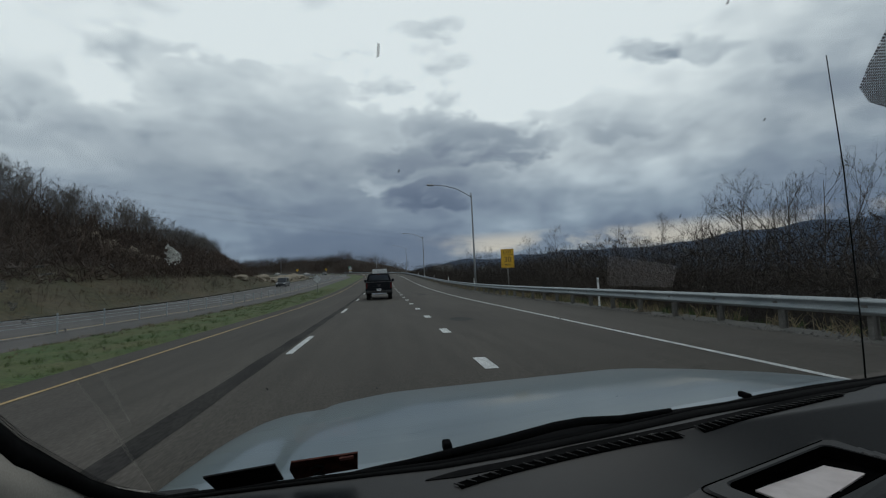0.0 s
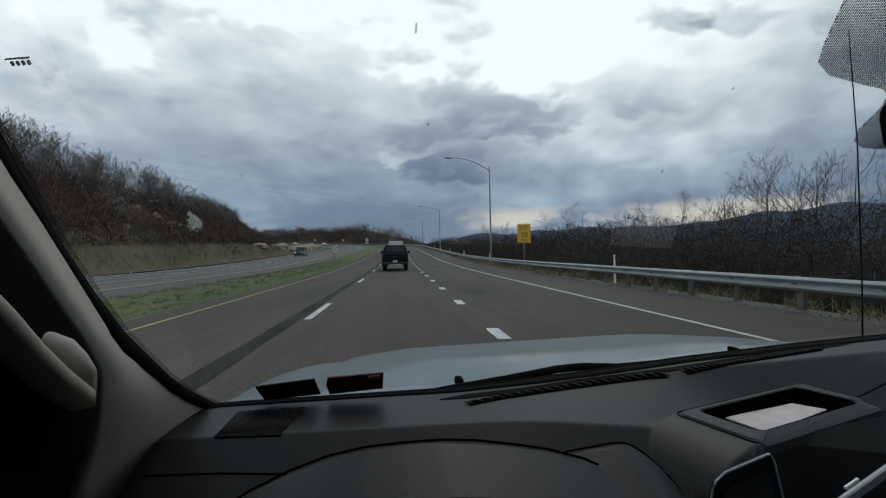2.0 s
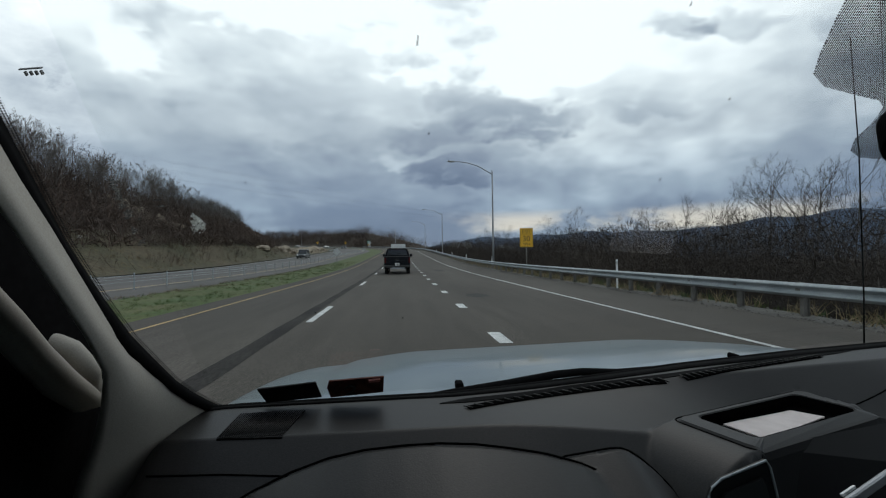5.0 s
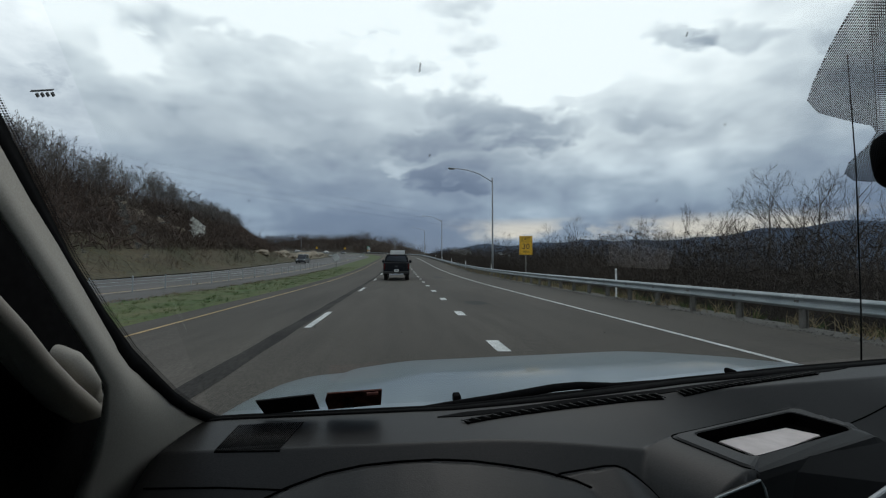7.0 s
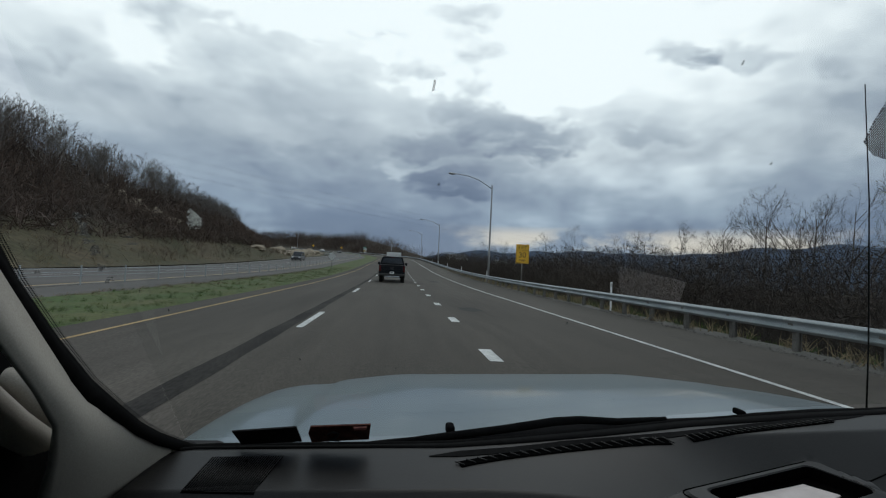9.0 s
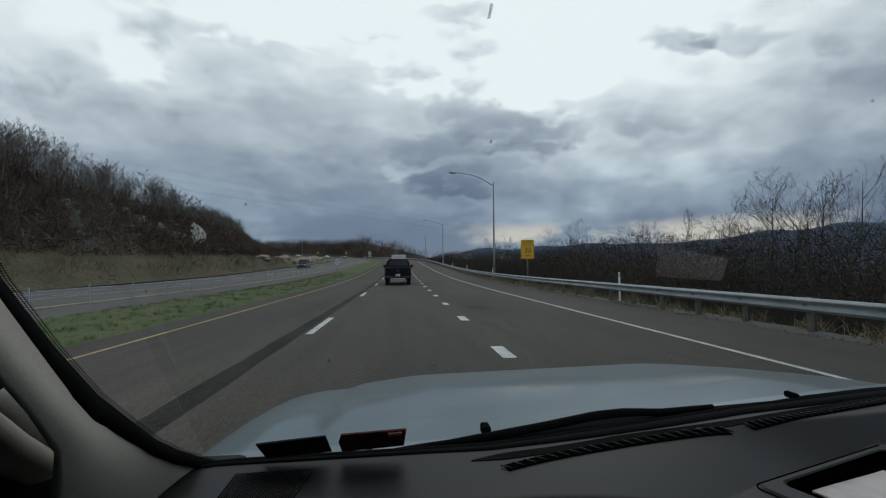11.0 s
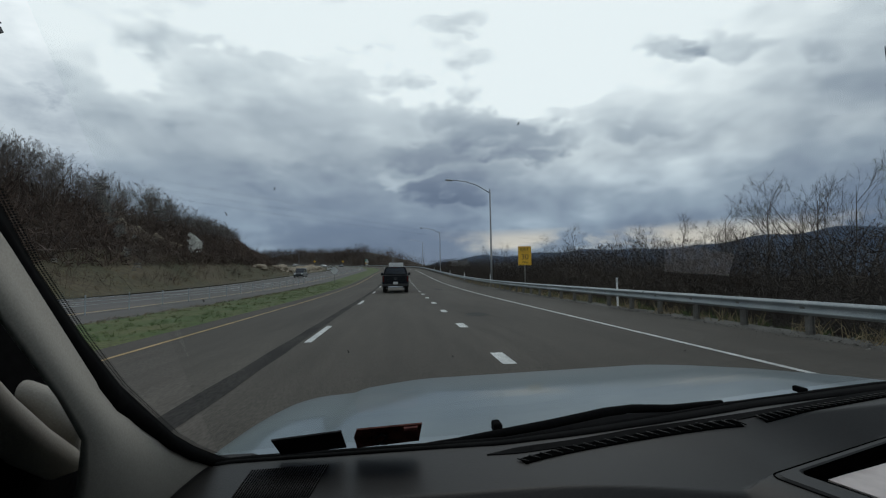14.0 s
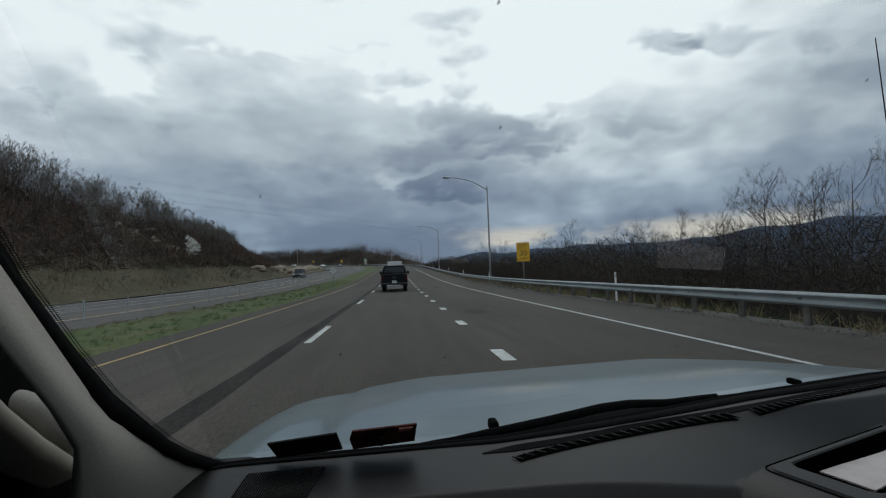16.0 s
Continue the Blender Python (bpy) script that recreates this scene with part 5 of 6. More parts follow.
tg = part("tailgate", box(1.56, 0.05, 0.60, (0, -0.01, 1.00), 0.03), M_NAVY, pickup, "black tailgate with a stamped recess")
part("tailgate_handle", box(0.26, 0.02, 0.06, (0, -0.045, 1.12), 0.01), M_BLACK, tg)
part("tailgate_panel", box(1.2, 0.015, 0.16, (0, -0.04, 0.92), 0.02), M_NAVY, tg)
part("emblem", box(0.20, 0.012, 0.06, (0, -0.045, 1.02), 0.01), M_CAR_GREY, tg)
part("bumper", box(1.94, 0.22, 0.20, (0, -0.06, 0.58), 0.05), M_BLACK, pickup, "dark step bumper")
part("bumper_shine", box(1.10, 0.05, 0.12, (0, -0.16, 0.44), 0.02), M_CHROME, pickup, "chrome lower bumper strip")
part("number_plate", box(0.31, 0.012, 0.16, (0, -0.18, 0.74), 0.004), M_SIGN_W, pickup, "white number plate")
part("plate_bar", box(0.22, 0.006, 0.06, (0, -0.188, 0.74)), M_CAR_GREY, pickup)
for x in (-0.88, 0.88):
    part("tail_lamp", box(0.13, 0.10, 0.42, (x * 1.02, -0.01, 1.04), 0.03), M_TAILRED, pickup, "red tail lamp")
    mi = part("door_mirror", box(0.20, 0.10, 0.24, (x * 1.27, 3.75, 1.42), 0.05), M_NAVY, pickup, "black tow mirror")
    part("mirror_arm", box(0.2, 0.05, 0.06, (x * 1.12, 3.78, 1.36)), M_BLACK, pickup)
    part("side_window", box(0.02, 2.6, 0.36, (x * 0.985, 2.55, 1.58), 0.01), M_DARKGLASS, pickup)
    for y in (1.05, 4.75):
        wheel(pickup, x * 0.93, y, 0.40, 0.27)
part("exhaust", cylinder(0.04, 0.3, "y", 12), M_CHROME, pickup, at=pose(0.6, -0.02, 0.36))
part("third_lamp", box(0.3, 0.04, 0.04, (0, 0.65, 1.90), 0.01), M_TAILRED, pickup)

van = thing("box_truck", "white box truck far ahead on the highway", "truck", "", turned(78, -0.45, 0.05))
bx_ = part("cargo_box", box(2.45, 6.0, 1.75, (0, 3.0, 1.72), 0.05), M_BOXTRUCK, van, "dull white cargo box")
part("rear_door", box(2.2, 0.04, 1.5, (0, -0.02, 1.70), 0.02), M_BOXTRUCK, van, "ribbed roll-up door")
for k in range(7):
    part("door_rib", box(2.15, 0.02, 0.03, (0, -0.045, 1.05 + 0.21 * k)), M_SIGN_BACK, van)
part("bumper", box(2.3, 0.2, 0.16, (0, -0.05, 0.62), 0.03), M_BLACK, van)
part("driver_cab", box(2.0, 1.8, 1.9, (0, 7.0, 1.45), 0.15, 3), M_BOXTRUCK, van)
for x in (-1.08, 1.08):
    part("tail_lamp", box(0.14, 0.05, 0.14, (x, -0.05, 0.92), 0.02), M_TAILRED, van)
    for y in (1.4, 6.9):
        wheel(van, x * 0.86, y, 0.43, 0.3)


def saloon(s, u, material, label, tall=1.45, length=4.6, group="oncoming cars"):
    """An oncoming car, its front towards the camera."""
    c = thing("car", label, "car", group, turned(s, u, 0.06))
    w, L = 0.90, length
    body = [(0.0, 0.30), (-0.02, 0.62), (0.12, 0.78), (1.15, 0.92), (L - 0.5, 0.98), (L, 0.90), (L + 0.02, 0.40), (L - 0.15, 0.26), (0.15, 0.24)]
    part("body", prism(body, 2 * w, "x", 0.07), material, c)
    roof = [(1.0, 0.90), (1.75, tall - 0.03), (2.1, tall), (L - 1.3, tall), (L - 0.5 if tall > 1.55 else L - 0.75, tall - 0.1), (L - 0.3, 0.95)]
    part("cabin", prism(roof, 2 * w - 0.22, "x", 0.06), material, c)
    part("windscreen", prism([(1.02, 0.95), (1.70, tall - 0.07), (1.68, tall - 0.04), (0.98, 0.97)], 2 * w - 0.36, "x"), M_DARKGLASS, c, "dark windscreen")
    for x in (-1, 1):
        part("side_window", prism([(1.35, 0.98), (1.85, tall - 0.09), (L - 1.3, tall - 0.09), (L - 0.75, 0.98)], 0.02, "x"), M_DARKGLASS, c, at=pose(x * (w - 0.10), 0, 0))
        part("headlight", box(0.34, 0.08, 0.14, (x * 0.66, 0.02, 0.66), 0.03), M_SIGN_W, c, "clear headlight")
        part("door_mirror", box(0.18, 0.10, 0.12, (x * (w + 0.07), 1.55, 1.0), 0.03), material, c)
        for y in (0.85, L - 0.9):
            wheel(c, x * (w - 0.09), y, 0.33, 0.21)
    part("grille", box(0.9, 0.04, 0.16, (0, -0.01, 0.55), 0.02), M_BLACK, c)
    return c


saloon(88, -18.9, M_CAR_GREY, "dark boxy sport utility vehicle coming the other way", 1.78, 4.4)
saloon(235, -15.6, M_CAR_GREY, "dark saloon car far off in the oncoming lanes")
saloon(262, -19.2, M_CAR_WHITE, "pale saloon car far off in the oncoming lanes")
saloon(330, -15.8, M_CAR_WHITE, "white saloon car far off in the oncoming lanes")

# ---------------------------------------------------------------- woods, brush and grass


def limb(v, f, p0, p1, r0, r1, sides=3):
    d = (p1 - p0)
    n = np.linalg.norm(d)
    if n < 1e-6:
        return
    d = d / n
    a = np.cross(d, (0.31, 0.17, 0.93) if abs(d[2]) < 0.9 else (1.0, 0.1, 0.0))
    a /= np.linalg.norm(a)
    b = np.cross(d, a)
    o = len(v)
    for p, r in ((p0, r0), (p1, r1)):
        for k in range(sides):
            w = 2 * math.pi * k / sides
            v.append(p + r * (math.cos(w) * a + math.sin(w) * b))
    f.extend((o + k, o + (k + 1) % sides, o + sides + (k + 1) % sides, o + sides + k) for k in range(sides))


def bare_tree(rng, height, kids=(11, 5, 4, 3), spread_=0.6, trunk=0.0095, lean=0.06, low=0.2, least=0.005):
    """Branches of a leafless tree as vertices and faces; also the twig ends. kids: branches on each limb, level by level."""
    v, f, ends = [], [], []
    thick = (0.42, 0.5, 0.55, 0.6, 0.6)

    def grow(p, d, length, r, level):
        n = 4 if level == 0 else 2
        pts, ds = [p], [d]
        for i in range(n):
            d = d + rng.normal(0, 0.07 + 0.06 * level, 3)
            d[2] += 0.10 * min(level, 2)
            d /= np.linalg.norm(d)
            q = pts[-1] + d * length / n
            limb(v, f, pts[-1], q, max(least, r * (1 - 0.85 * i / n)), max(least * 0.7, r * (1 - 0.85 * (i + 1) / n)), 5 if level == 0 else 3)
            pts.append(q), ds.append(d)
        if level >= len(kids):
            ends.append(pts[-1])
            return
        for k in range(kids[level]):
            t = (low + (1 - low) * (k + rng.uniform(0, 1)) / kids[level]) * n if level == 0 else rng.uniform(0.3, 1.0) * n
            i = min(int(t), n - 1)
            q = pts[i] + (pts[i + 1] - pts[i]) * (t - i)
            d1 = ds[i + 1]
            side = rng.normal(0, 1, 3)
            side -= d1 * side.dot(d1)
            side /= np.linalg.norm(side) + 1e-9
            a = spread_ * rng.uniform(0.75, 1.15)
            nd = d1 * (1 - 0.5 * a) + side * a
            reach = (0.52 - 0.34 * t / n) if level == 0 else rng.uniform(0.40, 0.62)
            grow(q, nd / np.linalg.norm(nd), length * reach, r * thick[level] * (1 - 0.45 * t / n), level + 1)

    d0 = np.array([rng.normal(0, lean), rng.normal(0, lean), 1.0])
    grow(np.zeros(3), d0 / np.linalg.norm(d0), height * 0.92, height * trunk, 0)
    return np.array(v), f, np.array(ends)


rng = np.random.default_rng(11)
KINDS = [bare_tree(rng, 10.0, spread_=0.55 + 0.06 * k) for k in range(4)]
MULTI = []
for _ in range(2):
    vv, ff, ee = [], [], []
    for k in range(4):
        a, b, c = bare_tree(rng, 9.0, (7, 4, 3, 2), 0.5, 0.007, 0.24)
        o = sum(len(x) for x in vv)
        vv.append(a + np.array([rng.normal(0, 0.25), rng.normal(0, 0.25), 0])), ff.extend(tuple(i + o for i in q) for q in b), ee.append(c)
    MULTI.append((np.vstack(vv), ff, np.vstack(ee)))
KINDS += MULTI


def clumps(centres, size, rng_, count):
    """Little crossed leaf blades round the given centres."""
    v, f = [], []
    for c in centres:
        for _ in range(count):
            p = c + rng_.normal(0, size * 1.6, 3)
            a, b = rng_.normal(0, size, 3), rng_.normal(0, size, 3)
            o = len(v)
            v += [p - a, p + b * 0.6, p + a, p - b * 0.6]
            f.append((o, o + 1, o + 2, o + 3))
    return v, f


def tree(kind, s, u, scale, turn_, label, bark=M_BARK, buds=None, group="roadside trees", name="tree"):
    x, y, _ = line(s, u)
    z = float(ground_z(x, y)[0]) - 0.15
    t = thing(name, label, "tree", group, pose(x, y, z, 0, 0, turn_))
    t.scale = (scale * 1.12,) * 3
    v, f, e = KINDS[kind]
    key = "trunk_%d_%s" % (kind, bark.name)
    if key in TRUNKS:
        share("trunk", TRUNKS[key], t, Matrix())
    else:
        TRUNKS[key] = mesh("trunk", v, f, bark, t)
    if buds:
        material, size, count = buds
        mesh("crown", *clumps(e[:: max(1, len(e) // 900)], size, np.random.default_rng(int(s * 7 + 900)), count), material, t)
    return t


TRUNKS = {}
BARE = "bare grey-brown tree with fine leafless twigs"
GREENING = "bare tree with the first pale green buds"
pick = random.Random(4)
SPOTS = [(0, 24, 24, 0.80, 10, 0), (4, 19, 22, 0.72, 60, 0), (1, 31, 27, 0.86, 130, 0), (5, 17, 25, 0.85, 20, 0), (2, 44, 29, 0.80, 110, 0), (4, 40, 24, 0.62, 330, 1), (3, 29, 22, 0.70, 200, 0), (5, 36, 31, 0.85, 250, 0), (1, 22, 31, 0.8, 300, 0), (0, 14, 24, 0.8, 75, 0), (5, 21, 23, 0.9, 310, 1)]
for k in range(18):
    s = 46 + 6.5 * k + pick.uniform(-2.5, 2.5)
    SPOTS.append((pick.randrange(6), s, 22 + pick.uniform(0, 14) + 0.04 * s, pick.uniform(0.6, 0.95), pick.uniform(0, 360), k % 5 == 2))
for kind, s, u, sc, tn, gr in SPOTS:
    tree(kind, s, u, sc, tn, GREENING if gr else BARE, buds=(M_BUD, 0.013, 4) if gr else None)

# the blossoming tree on the bank
bt = tree(1, 70, -30.0, 0.36, 40, "small tree covered in white blossom on the bank", buds=None, group="bank trees", name="blossom_tree")
v, f, e = KINDS[1]
mesh("crown", *clumps(e[:: max(1, len(e) // 700)], 0.10, np.random.default_rng(5), 5), M_BLOSSOM, bt, "dense white blossom")


def wood_mass(name, places, kinds, material, label, category, seed):
    """Many small trees joined into one mesh."""
    r = np.random.default_rng(seed)
    vs, fs, o = [], [], 0
    for x, y, h in places:
        v, f = kinds[int(r.integers(len(kinds)))]
        a = r.uniform(0, 6.28)
        c, s_ = math.cos(a), math.sin(a)
        k = h / 10.0
        p = v @ np.array([[c, s_, 0], [-s_, c, 0], [0, 0, 1]]) * np.array([k, k, k])
        vs.append(p + np.array([x, y, float(ground_z(x, y)[0]) - 0.2]))
        fs.append(f + o)
        o += len(v)
    V, F = np.vstack(vs), np.vstack(fs)
    me = bpy.data.meshes.new(name)
    me.vertices.add(len(V)), me.loops.add(F.size), me.polygons.add(len(F))
    me.vertices.foreach_set("co", V.ravel().astype(np.float32))
    me.loops.foreach_set("vertex_index", F.ravel().astype(np.int32))
    me.polygons.foreach_set("loop_start", (np.arange(len(F)) * F.shape[1]).astype(np.int32))
    me.update(calc_edges=True)
    me.materials.append(material)
    return tagged(new(name, me), label, category, kind="stuff")


def blades(r, n, h, width, spread_, flare=0.5, twigs=5):
    """Upright thin twigs as slim bent ribbons; four-cornered faces."""
    v, f = [], []
    for _ in range(n):
        b = np.array([r.normal(0, spread_), r.normal(0, spread_), 0])
        d = np.array([r.normal(0, flare), r.normal(0, flare), 1.0])
        d /= np.linalg.norm(d)
        w = np.cross(d, r.normal(0, 1, 3))
        w = w / (np.linalg.norm(w) + 1e-9) * width
        L = h * r.uniform(0.5, 1.0)
        m = b + d * L * 0.5
        d2 = d + r.normal(0, 0.25, 3)
        t = m + d2 / np.linalg.norm(d2) * L * 0.5
        o = len(v)
        v += [b - w, b + w, m + w * 0.7, m - w * 0.7, t + w * 0.25, t - w * 0.25]
        f += [(o, o + 1, o + 2, o + 3), (o + 3, o + 2, o + 4, o + 5)]
        for _k in range(twigs):
            q = b + d * L * r.uniform(0.25, 0.75)
            e = d + r.normal(0, 0.65, 3)
            e = q + e / np.linalg.norm(e) * L * r.uniform(0.2, 0.45)
            o = len(v)
            v += [q - w * 0.5, q + w * 0.5, e + w * 0.15, e - w * 0.15]
            f.append((o, o + 1, o + 2, o + 3))
    return np.array(v), np.array(f)


r = np.random.default_rng(21)
HILL_SHRUBS = [blades(r, 13, 10, 0.055, 2.0, 0.55, 5) for _ in range(8)]
FAR_SHRUBS = [blades(r, 15, 10, 0.10, 2.0, 0.5, 3) for _ in range(8)]
SHRUBS = [blades(r, 20, 9, 0.024, 2.0, 0.75, 7) for _ in range(8)]
SMALL = []
for _ in range(5):
    v, f, e = bare_tree(r, 10.0, (10, 4, 3), 0.6, 0.012, low=0.35, least=0.02)
    SMALL.append((v, np.array([q for q in f if len(q) == 4])))
# thicket below the right guardrail
places = []
for _ in range(1150):
    s, u = r.uniform(-12, 190), 13.5 + abs(r.normal(0, 9.5))
    x, y, _z = line(s, u)
    places.append((x, y, (5.5 + 1.4 * float(lumps(x, y, 7.0)) + r.uniform(-0.8, 1.0)) * (0.75 if u < 17 else 1) * (1 - 0.20 * smooth01(50, 130, s))))
wood_mass("thicket", places, SHRUBS, M_TWIG, "dense brown leafless thicket below the guardrail", "brush", 1)
places = []
for _ in range(900):
    s, u = r.uniform(-5, 260), r.uniform(30, 95)
    x, y, _z = line(s, u)
    places.append((x, y, r.uniform(4.5, 7.5) * (1 - 0.2 * smooth01(40, 120, s))))
wood_mass("valley_woods", places, FAR_SHRUBS, M_WOODS, "brown winter woods on the valley side", "woods", 2)
places = []
for _ in range(1700):
    s, u = r.uniform(-10, 200), 14.5 + abs(r.normal(0, 8))
    x, y, _z = line(s, u)
    places.append((x, y, r.uniform(3.6, 5.4) * (0.8 if u < 17 else 1)))
wood_mass("undergrowth", places, SHRUBS, M_TWIG, "dense dark undergrowth filling the thicket", "brush", 6)


def flakes(name, count, place, size, material, label, seed):
    """Tangled twigs and vines as slim slivers; place gives s, u and the height over the ground."""
    q = np.random.default_rng(seed)
    s, u, h = place(q, count)
    x, y, _z = line(s, u)
    p = np.column_stack([x, y, ground_z(x, y) + h])
    a, b = q.normal(0, size, (count, 3)), q.normal(0, size * 0.13, (count, 3))
    a[:, 2] *= 1.3
    c = q.uniform(0.2, 0.7, (count, 1))
    v = np.stack([p - a, p + b * c, p + a, p - b * (0.9 - c)], 1).reshape(-1, 3)
    return tagged(mesh(name, v, np.arange(4 * count).reshape(-1, 4), material), label, "brush", kind="stuff")


def under_thicket(q, n):
    s = np.concatenate([q.uniform(-6, 70, n * 2 // 3), q.uniform(70, 190, n - n * 2 // 3)])
    u = 14.2 + 12 * q.uniform(0, 1, n) ** 1.3
    x, y, _z = line(s, u)
    top = (5.1 + 1.1 * lumps(x, y, 5.0) + 0.6 * lumps(x, y, 1.7)) * np.clip((u - 13.0) / 3.5, 0.25, 1)
    return s, u, top * q.uniform(0, 1, n) ** 1.15


flakes("thicket_twigs", 260000, under_thicket, 0.16, M_TWIG, "tangled twigs and vines filling the thicket", 61)


def under_hill(q, n):
    s = q.uniform(5, 260, n)
    d = 22 * q.uniform(0, 1, n) ** 1.2
    u = -29.0 - d - cut_back(s)
    x, y, _z = line(s, u)
    return s, u, (1.2 + 2.4 * np.clip(d / 8, 0, 1) + 0.8 * lumps(x, y, 4.0)) * q.uniform(0, 1, n)


flakes("hillside_twigs", 65000, under_hill, 0.50, M_WOODS, "tangled brush and saplings on the slope", 62)
# wooded hillside
places = []
for _ in range(420):
    s = r.uniform(0, 140)
    x, y, _z = line(s, -25.5 - abs(r.normal(0, 5)))
    places.append((x, y, r.uniform(0.7, 2.6)))
wood_mass("bank_brush", places, HILL_SHRUBS, M_WOODS, "scattered low brown shrubs on the bank", "brush", 7)
places = []
for _ in range(2500):
    s = r.uniform(-10, 430)
    u = -29.5 - abs(r.normal(0, 26)) - float(cut_back(s))
    x, y, _z = line(s, u)
    places.append((x, y, r.uniform(4.0, 9.0) * (1.0 if u + cut_back(s) < -44 else 0.72 if u + cut_back(s) < -34 else 0.4) * float(np.interp(s, [80, 135, 200, 260], [1, 0.75, 0.72, 1]))))
wood_mass("hillside_brush", places, HILL_SHRUBS, M_WOODS, "brown leafless brush covering the hillside", "woods", 3)
places = []
for _ in range(520):
    s = r.uniform(15, 230)
    u = -42 - abs(r.normal(0, 22)) - float(cut_back(s))
    x, y, _z = line(s, u)
    places.append((x, y, r.uniform(5.5, 9.0)))
wood_mass("hillside_trees", places, SMALL, M_PALEBARK, "tall bare grey trees along the top of the hill", "woods", 4)
# far woods beyond the bend
places = []
for _ in range(900):
    s, u = r.uniform(270, 560), 14 + abs(r.normal(0, 22))
    x, y, _z = line(s, u)
    places.append((x, y, 7.5 + 2.0 * float(lumps(x, y, 14.0)) + r.uniform(-1.5, 2)))
wood_mass("far_woods", places, HILL_SHRUBS, M_WOODS, "distant brown woods beyond the bend", "woods", 5)

# loose stones and crumbs of asphalt on the verge
q = np.random.default_rng(77)
sv_, sf_ = [], []
for _ in range(5200):
    st_, un = 2 + 70 * q.uniform(0, 1) ** 1.6, 8.15 + abs(q.normal(0, 0.55))
    x, y, z = line(st_, un, -0.05 - 0.1 * max(0, un - 9.4))
    r_ = q.uniform(0.008, 0.05) * (0.5 if un < 8.4 else 1)
    c, o = np.array([x, y, z]), len(sv_)
    sv_ += [c + r_ * np.array(d) * q.uniform(0.6, 1.3, 3) for d in ((1, 0, 0), (-1, 0, 0), (0, 1, 0), (0, -1, 0), (0, 0, 0.7), (0, 0, -0.5))]
    sf_ += [(o + i, o + j, o + k) for i, j, k in ((0, 2, 4), (2, 1, 4), (1, 3, 4), (3, 0, 4), (2, 0, 5), (1, 2, 5), (3, 1, 5), (0, 3, 5))]
tagged(mesh("verge_stones", sv_, sf_, M_STONE), "loose grey stones and asphalt crumbs along the verge", "gravel", kind="stuff")

# grass tufts
GRASS = [blades(r, 18, 10, 0.22, 3.6, 0.55, 0) for _ in range(4)]


def tufts(name, count, s0, s1, u0, u1, h0, h1, material, label, seed):
    rr = np.random.default_rng(seed)
    vs, fs, o = [], [], 0
    for _ in range(count):
        s, u = rr.uniform(s0, s1), rr.uniform(u0, u1)
        x, y, z = line(s, u)
        if -10.5 < u < -6:
            z += 0.0
        else:
            z = float(ground_z(x, y)[0]) + 0.05
        v, f = GRASS[int(rr.integers(4))]
        a = rr.uniform(0, 6.28)
        c, s_ = math.cos(a), math.sin(a)
        k = rr.uniform(h0, h1) / 10
        vs.append(v @ np.array([[c, s_, 0], [-s_, c, 0], [0, 0, 1]]) * k + np.array([x, y, z - 0.02]))
        fs.append(f + o)
        o += len(v)
    return tagged(mesh(name, np.vstack(vs), np.vstack(fs), material), label, "grass", kind="stuff")


tufts("median_grass", 1500, 6, 70, -10.2, -6.3, 0.06, 0.18, M_BLADE, "short green grass tufts on the median", 31)
tufts("median_straw", 500, 6, 60, -10.4, -9.0, 0.08, 0.2, M_DRY, "dry straw tufts at the median's edge", 32)
tufts("rail_grass", 260, 2, 60, 9.0, 11.5, 0.15, 0.45, M_BLADE, "green weeds under the guardrail", 33)
tufts("rail_straw", 260, 2, 90, 8.95, 9.7, 0.22, 0.62, M_STRAW, "dry straw clumps under the guardrail", 34)
tufts("bank_straw", 1500, 10, 130, -32, -24, 0.2, 0.6, M_DRY, "dry straw tufts on the bank", 35)

# rock cut on the bank at the bend
for k, (s, u, sz) in enumerate([(118, -26.6, 1.7), (124, -27.4, 2.3), (131, -26.8, 1.9), (138, -27.8, 2.6), (146, -27.2, 2.2), (153, -28.2, 2.6), (161, -27.5, 1.8), (110, -28, 1.5), (96, -28.6, 1.2), (73, -35, 1.3), (74.5, -38, 1.5), (75.5, -41, 1.7), (77, -44.5, 1.9), (78, -48, 2.0)]):
    bm = bmesh.new()
    bmesh.ops.create_icosphere(bm, subdivisions=3, radius=1)
    for vv in bm.verts:
        n_ = noise.noise(vv.co * 1.6 + Vector((k * 3.1, 0, 0))) * 0.5 + noise.noise(vv.co * 4.0) * 0.18
        vv.co = Vector((vv.co.x * 1.2, vv.co.y * 1.9, vv.co.z * 0.75)) * (1 + n_)
    x, y, z = line(s, u)
    ob = part("rock", bm, M_ROCK, None, "weathered tan rock outcrop on the bank", at=Matrix.Translation((x, y, float(ground_z(x, y)[0]) + 0.1)) @ Matrix.Rotation(float(np.interp(s, STEP, HEAD)), 4, "Z") @ Matrix.Diagonal((sz, sz * (1 if u > -30 else 0.5), sz * (1 if u > -30 else 1.5), 1)))
    tagged(ob, category="rock", group="rock outcrops")

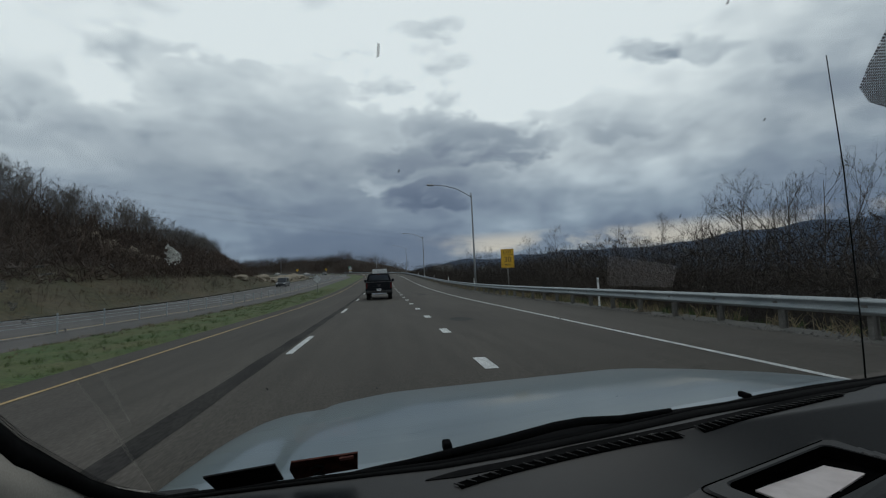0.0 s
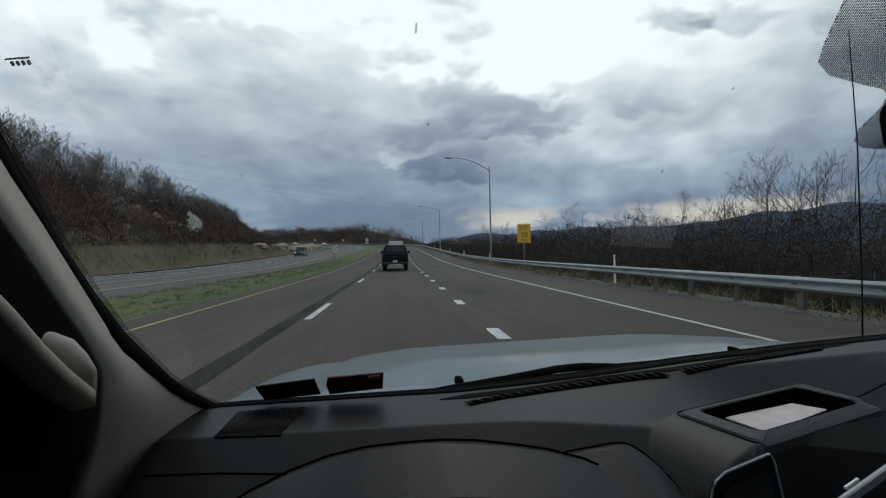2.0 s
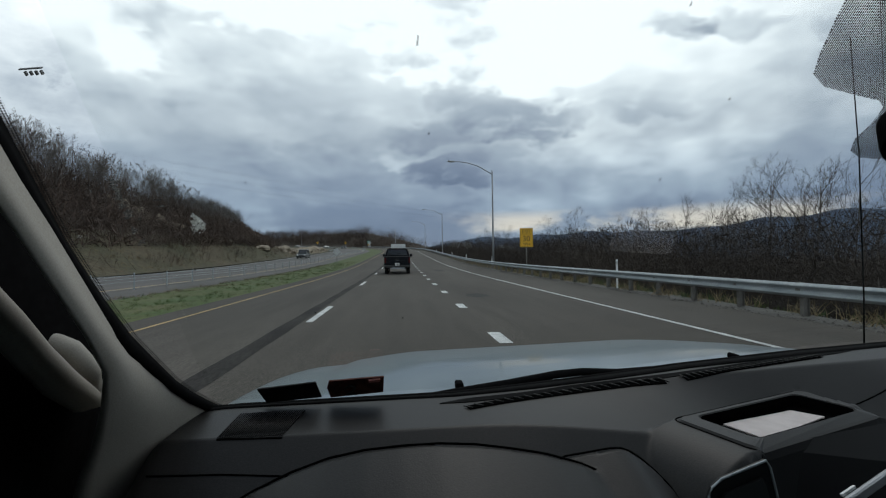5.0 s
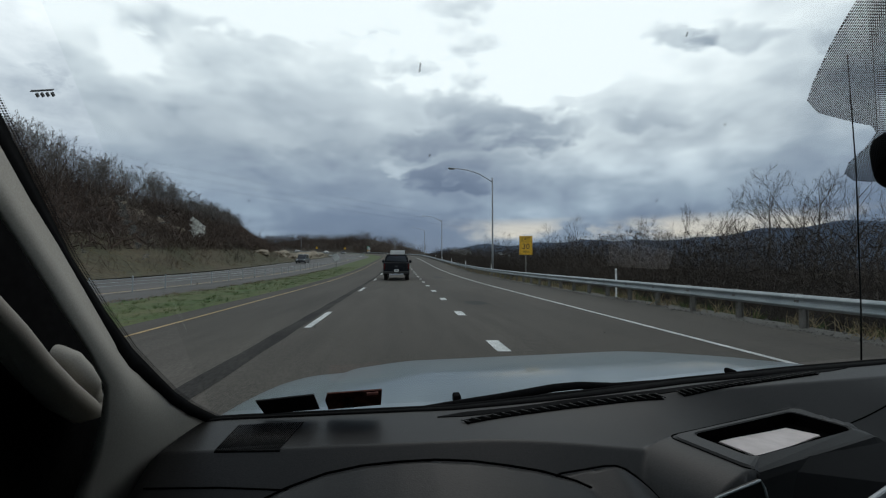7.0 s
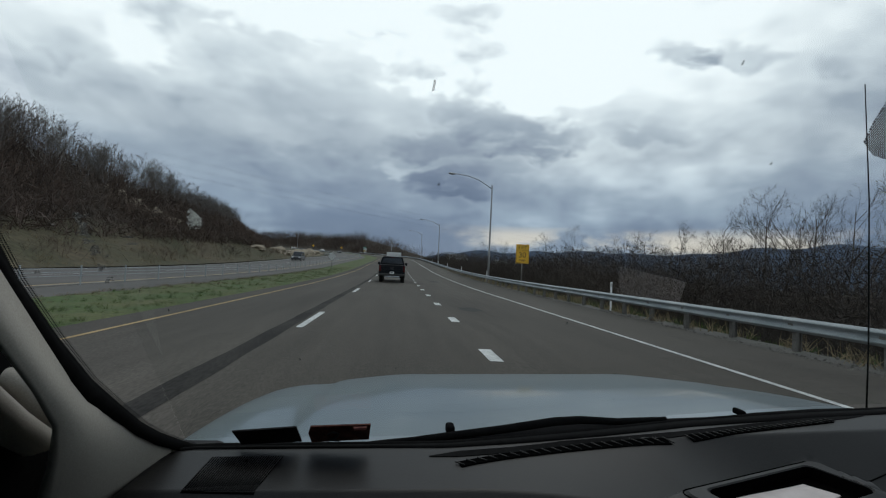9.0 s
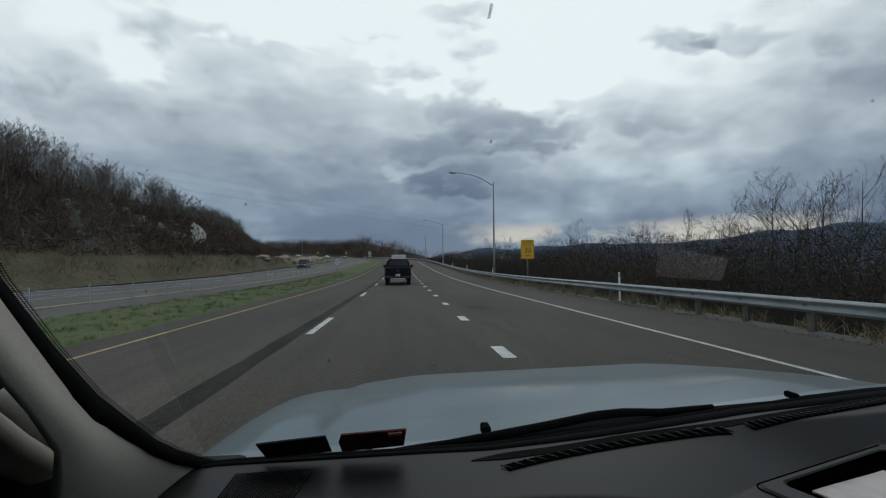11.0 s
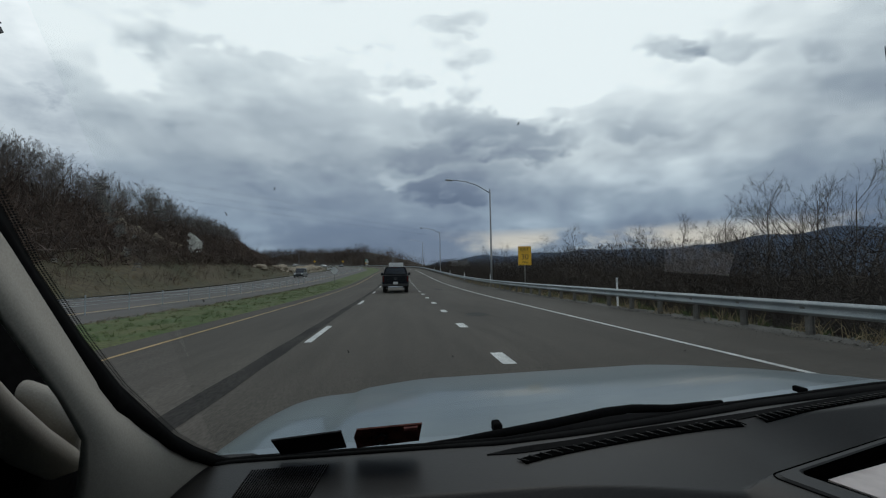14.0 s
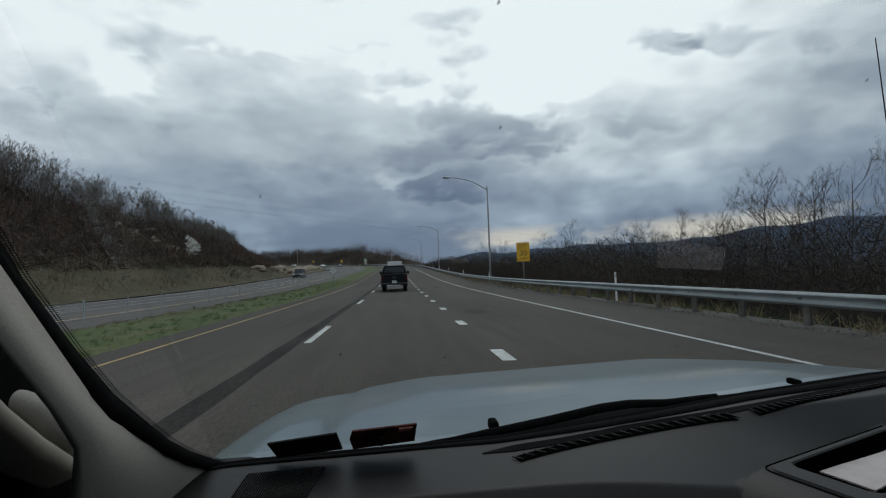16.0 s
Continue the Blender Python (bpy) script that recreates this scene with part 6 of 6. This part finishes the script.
# ---------------------------------------------------------------- distance: ridge, house, wires
az = np.linspace(-0.55, 1.75, 150)
rv, rf = [], []
for a in az:
    crest = float(np.interp(a, [-0.05, 0.06, 0.15, 0.40, 0.80, 1.2], [0, 0.22, 0.52, 0.78, 1.0, 1.0])) * (1 + 0.10 * math.sin(a * 7 + 0.5) + 0.05 * math.sin(a * 19) + 0.025 * math.sin(a * 47)) + 0.20 * smooth01(0.5, 1.0, a)
    low_ = 0.12 * (1 + 0.3 * math.sin(a * 11)) + 0.02 * math.sin(a * 40)
    for rad, h in ((2300, -60), (2600, 70 * crest + 20 * low_), (2850, 150 * crest + 60 * low_), (3050, 166 * crest + 110 * low_), (3500, 120 * crest), (4300, -80)):
        h2 = h + 6 * math.sin(a * 60 + rad) if h > 0 else h
        rv.append((rad * math.sin(a), rad * math.cos(a), h2))
rf = [(i * 6 + j, (i + 1) * 6 + j, (i + 1) * 6 + j + 1, i * 6 + j + 1) for i in range(len(az) - 1) for j in range(5)]
tagged(mesh("backdrop_ridge", rv, rf, M_RIDGE, smooth=True), "long wooded mountain ridge, blue distance haze in its colour", "mountain ridge", kind="structure")

for x, y, w, d in ((44, 330, 14, 9), (70, 300, 10, 8), (150, 420, 18, 10), (210, 380, 22, 12)):
    z = float(ground_z(x, y)[0])
    h_ = thing("house", "white house with a grey roof far down in the valley", "house", "valley houses", pose(x, y, z, 0, 0, 25))
    part("wall", box(w, d, 5.5, (0, 0, 2.7)), M_HOUSE, h_)
    part("roof", prism([(-d / 2 - 0.5, 5.3), (0, 8.2), (d / 2 + 0.5, 5.3)], w + 1, "x"), M_ROOF, h_)
    for k in (-1, 0, 1):
        part("window", box(1.1, 0.1, 1.4, (k * w * 0.3, -d / 2 - 0.03, 2.8), 0.03), M_DARKGLASS, h_)

for k, (dxx, dzz) in enumerate(((0, 0), (4, 3.5), (8, 0), (14, 8), (22, 3.5), (30, 8))):
    a, b = Vector((-330 + dxx, 40 + dxx * 1.2, 62 + dzz)), Vector((250 + dxx, 620 + dxx, 34 + dzz))
    pts = [a + (b - a) * t - Vector((0, 0, 9 * 4 * t * (1 - t))) for t in np.linspace(0, 1, 40)]
    tagged(pipe("power_line", pts, 0.022, M_BLACK, sides=5), "dark overhead power line sagging across the valley", "power line", "power lines")
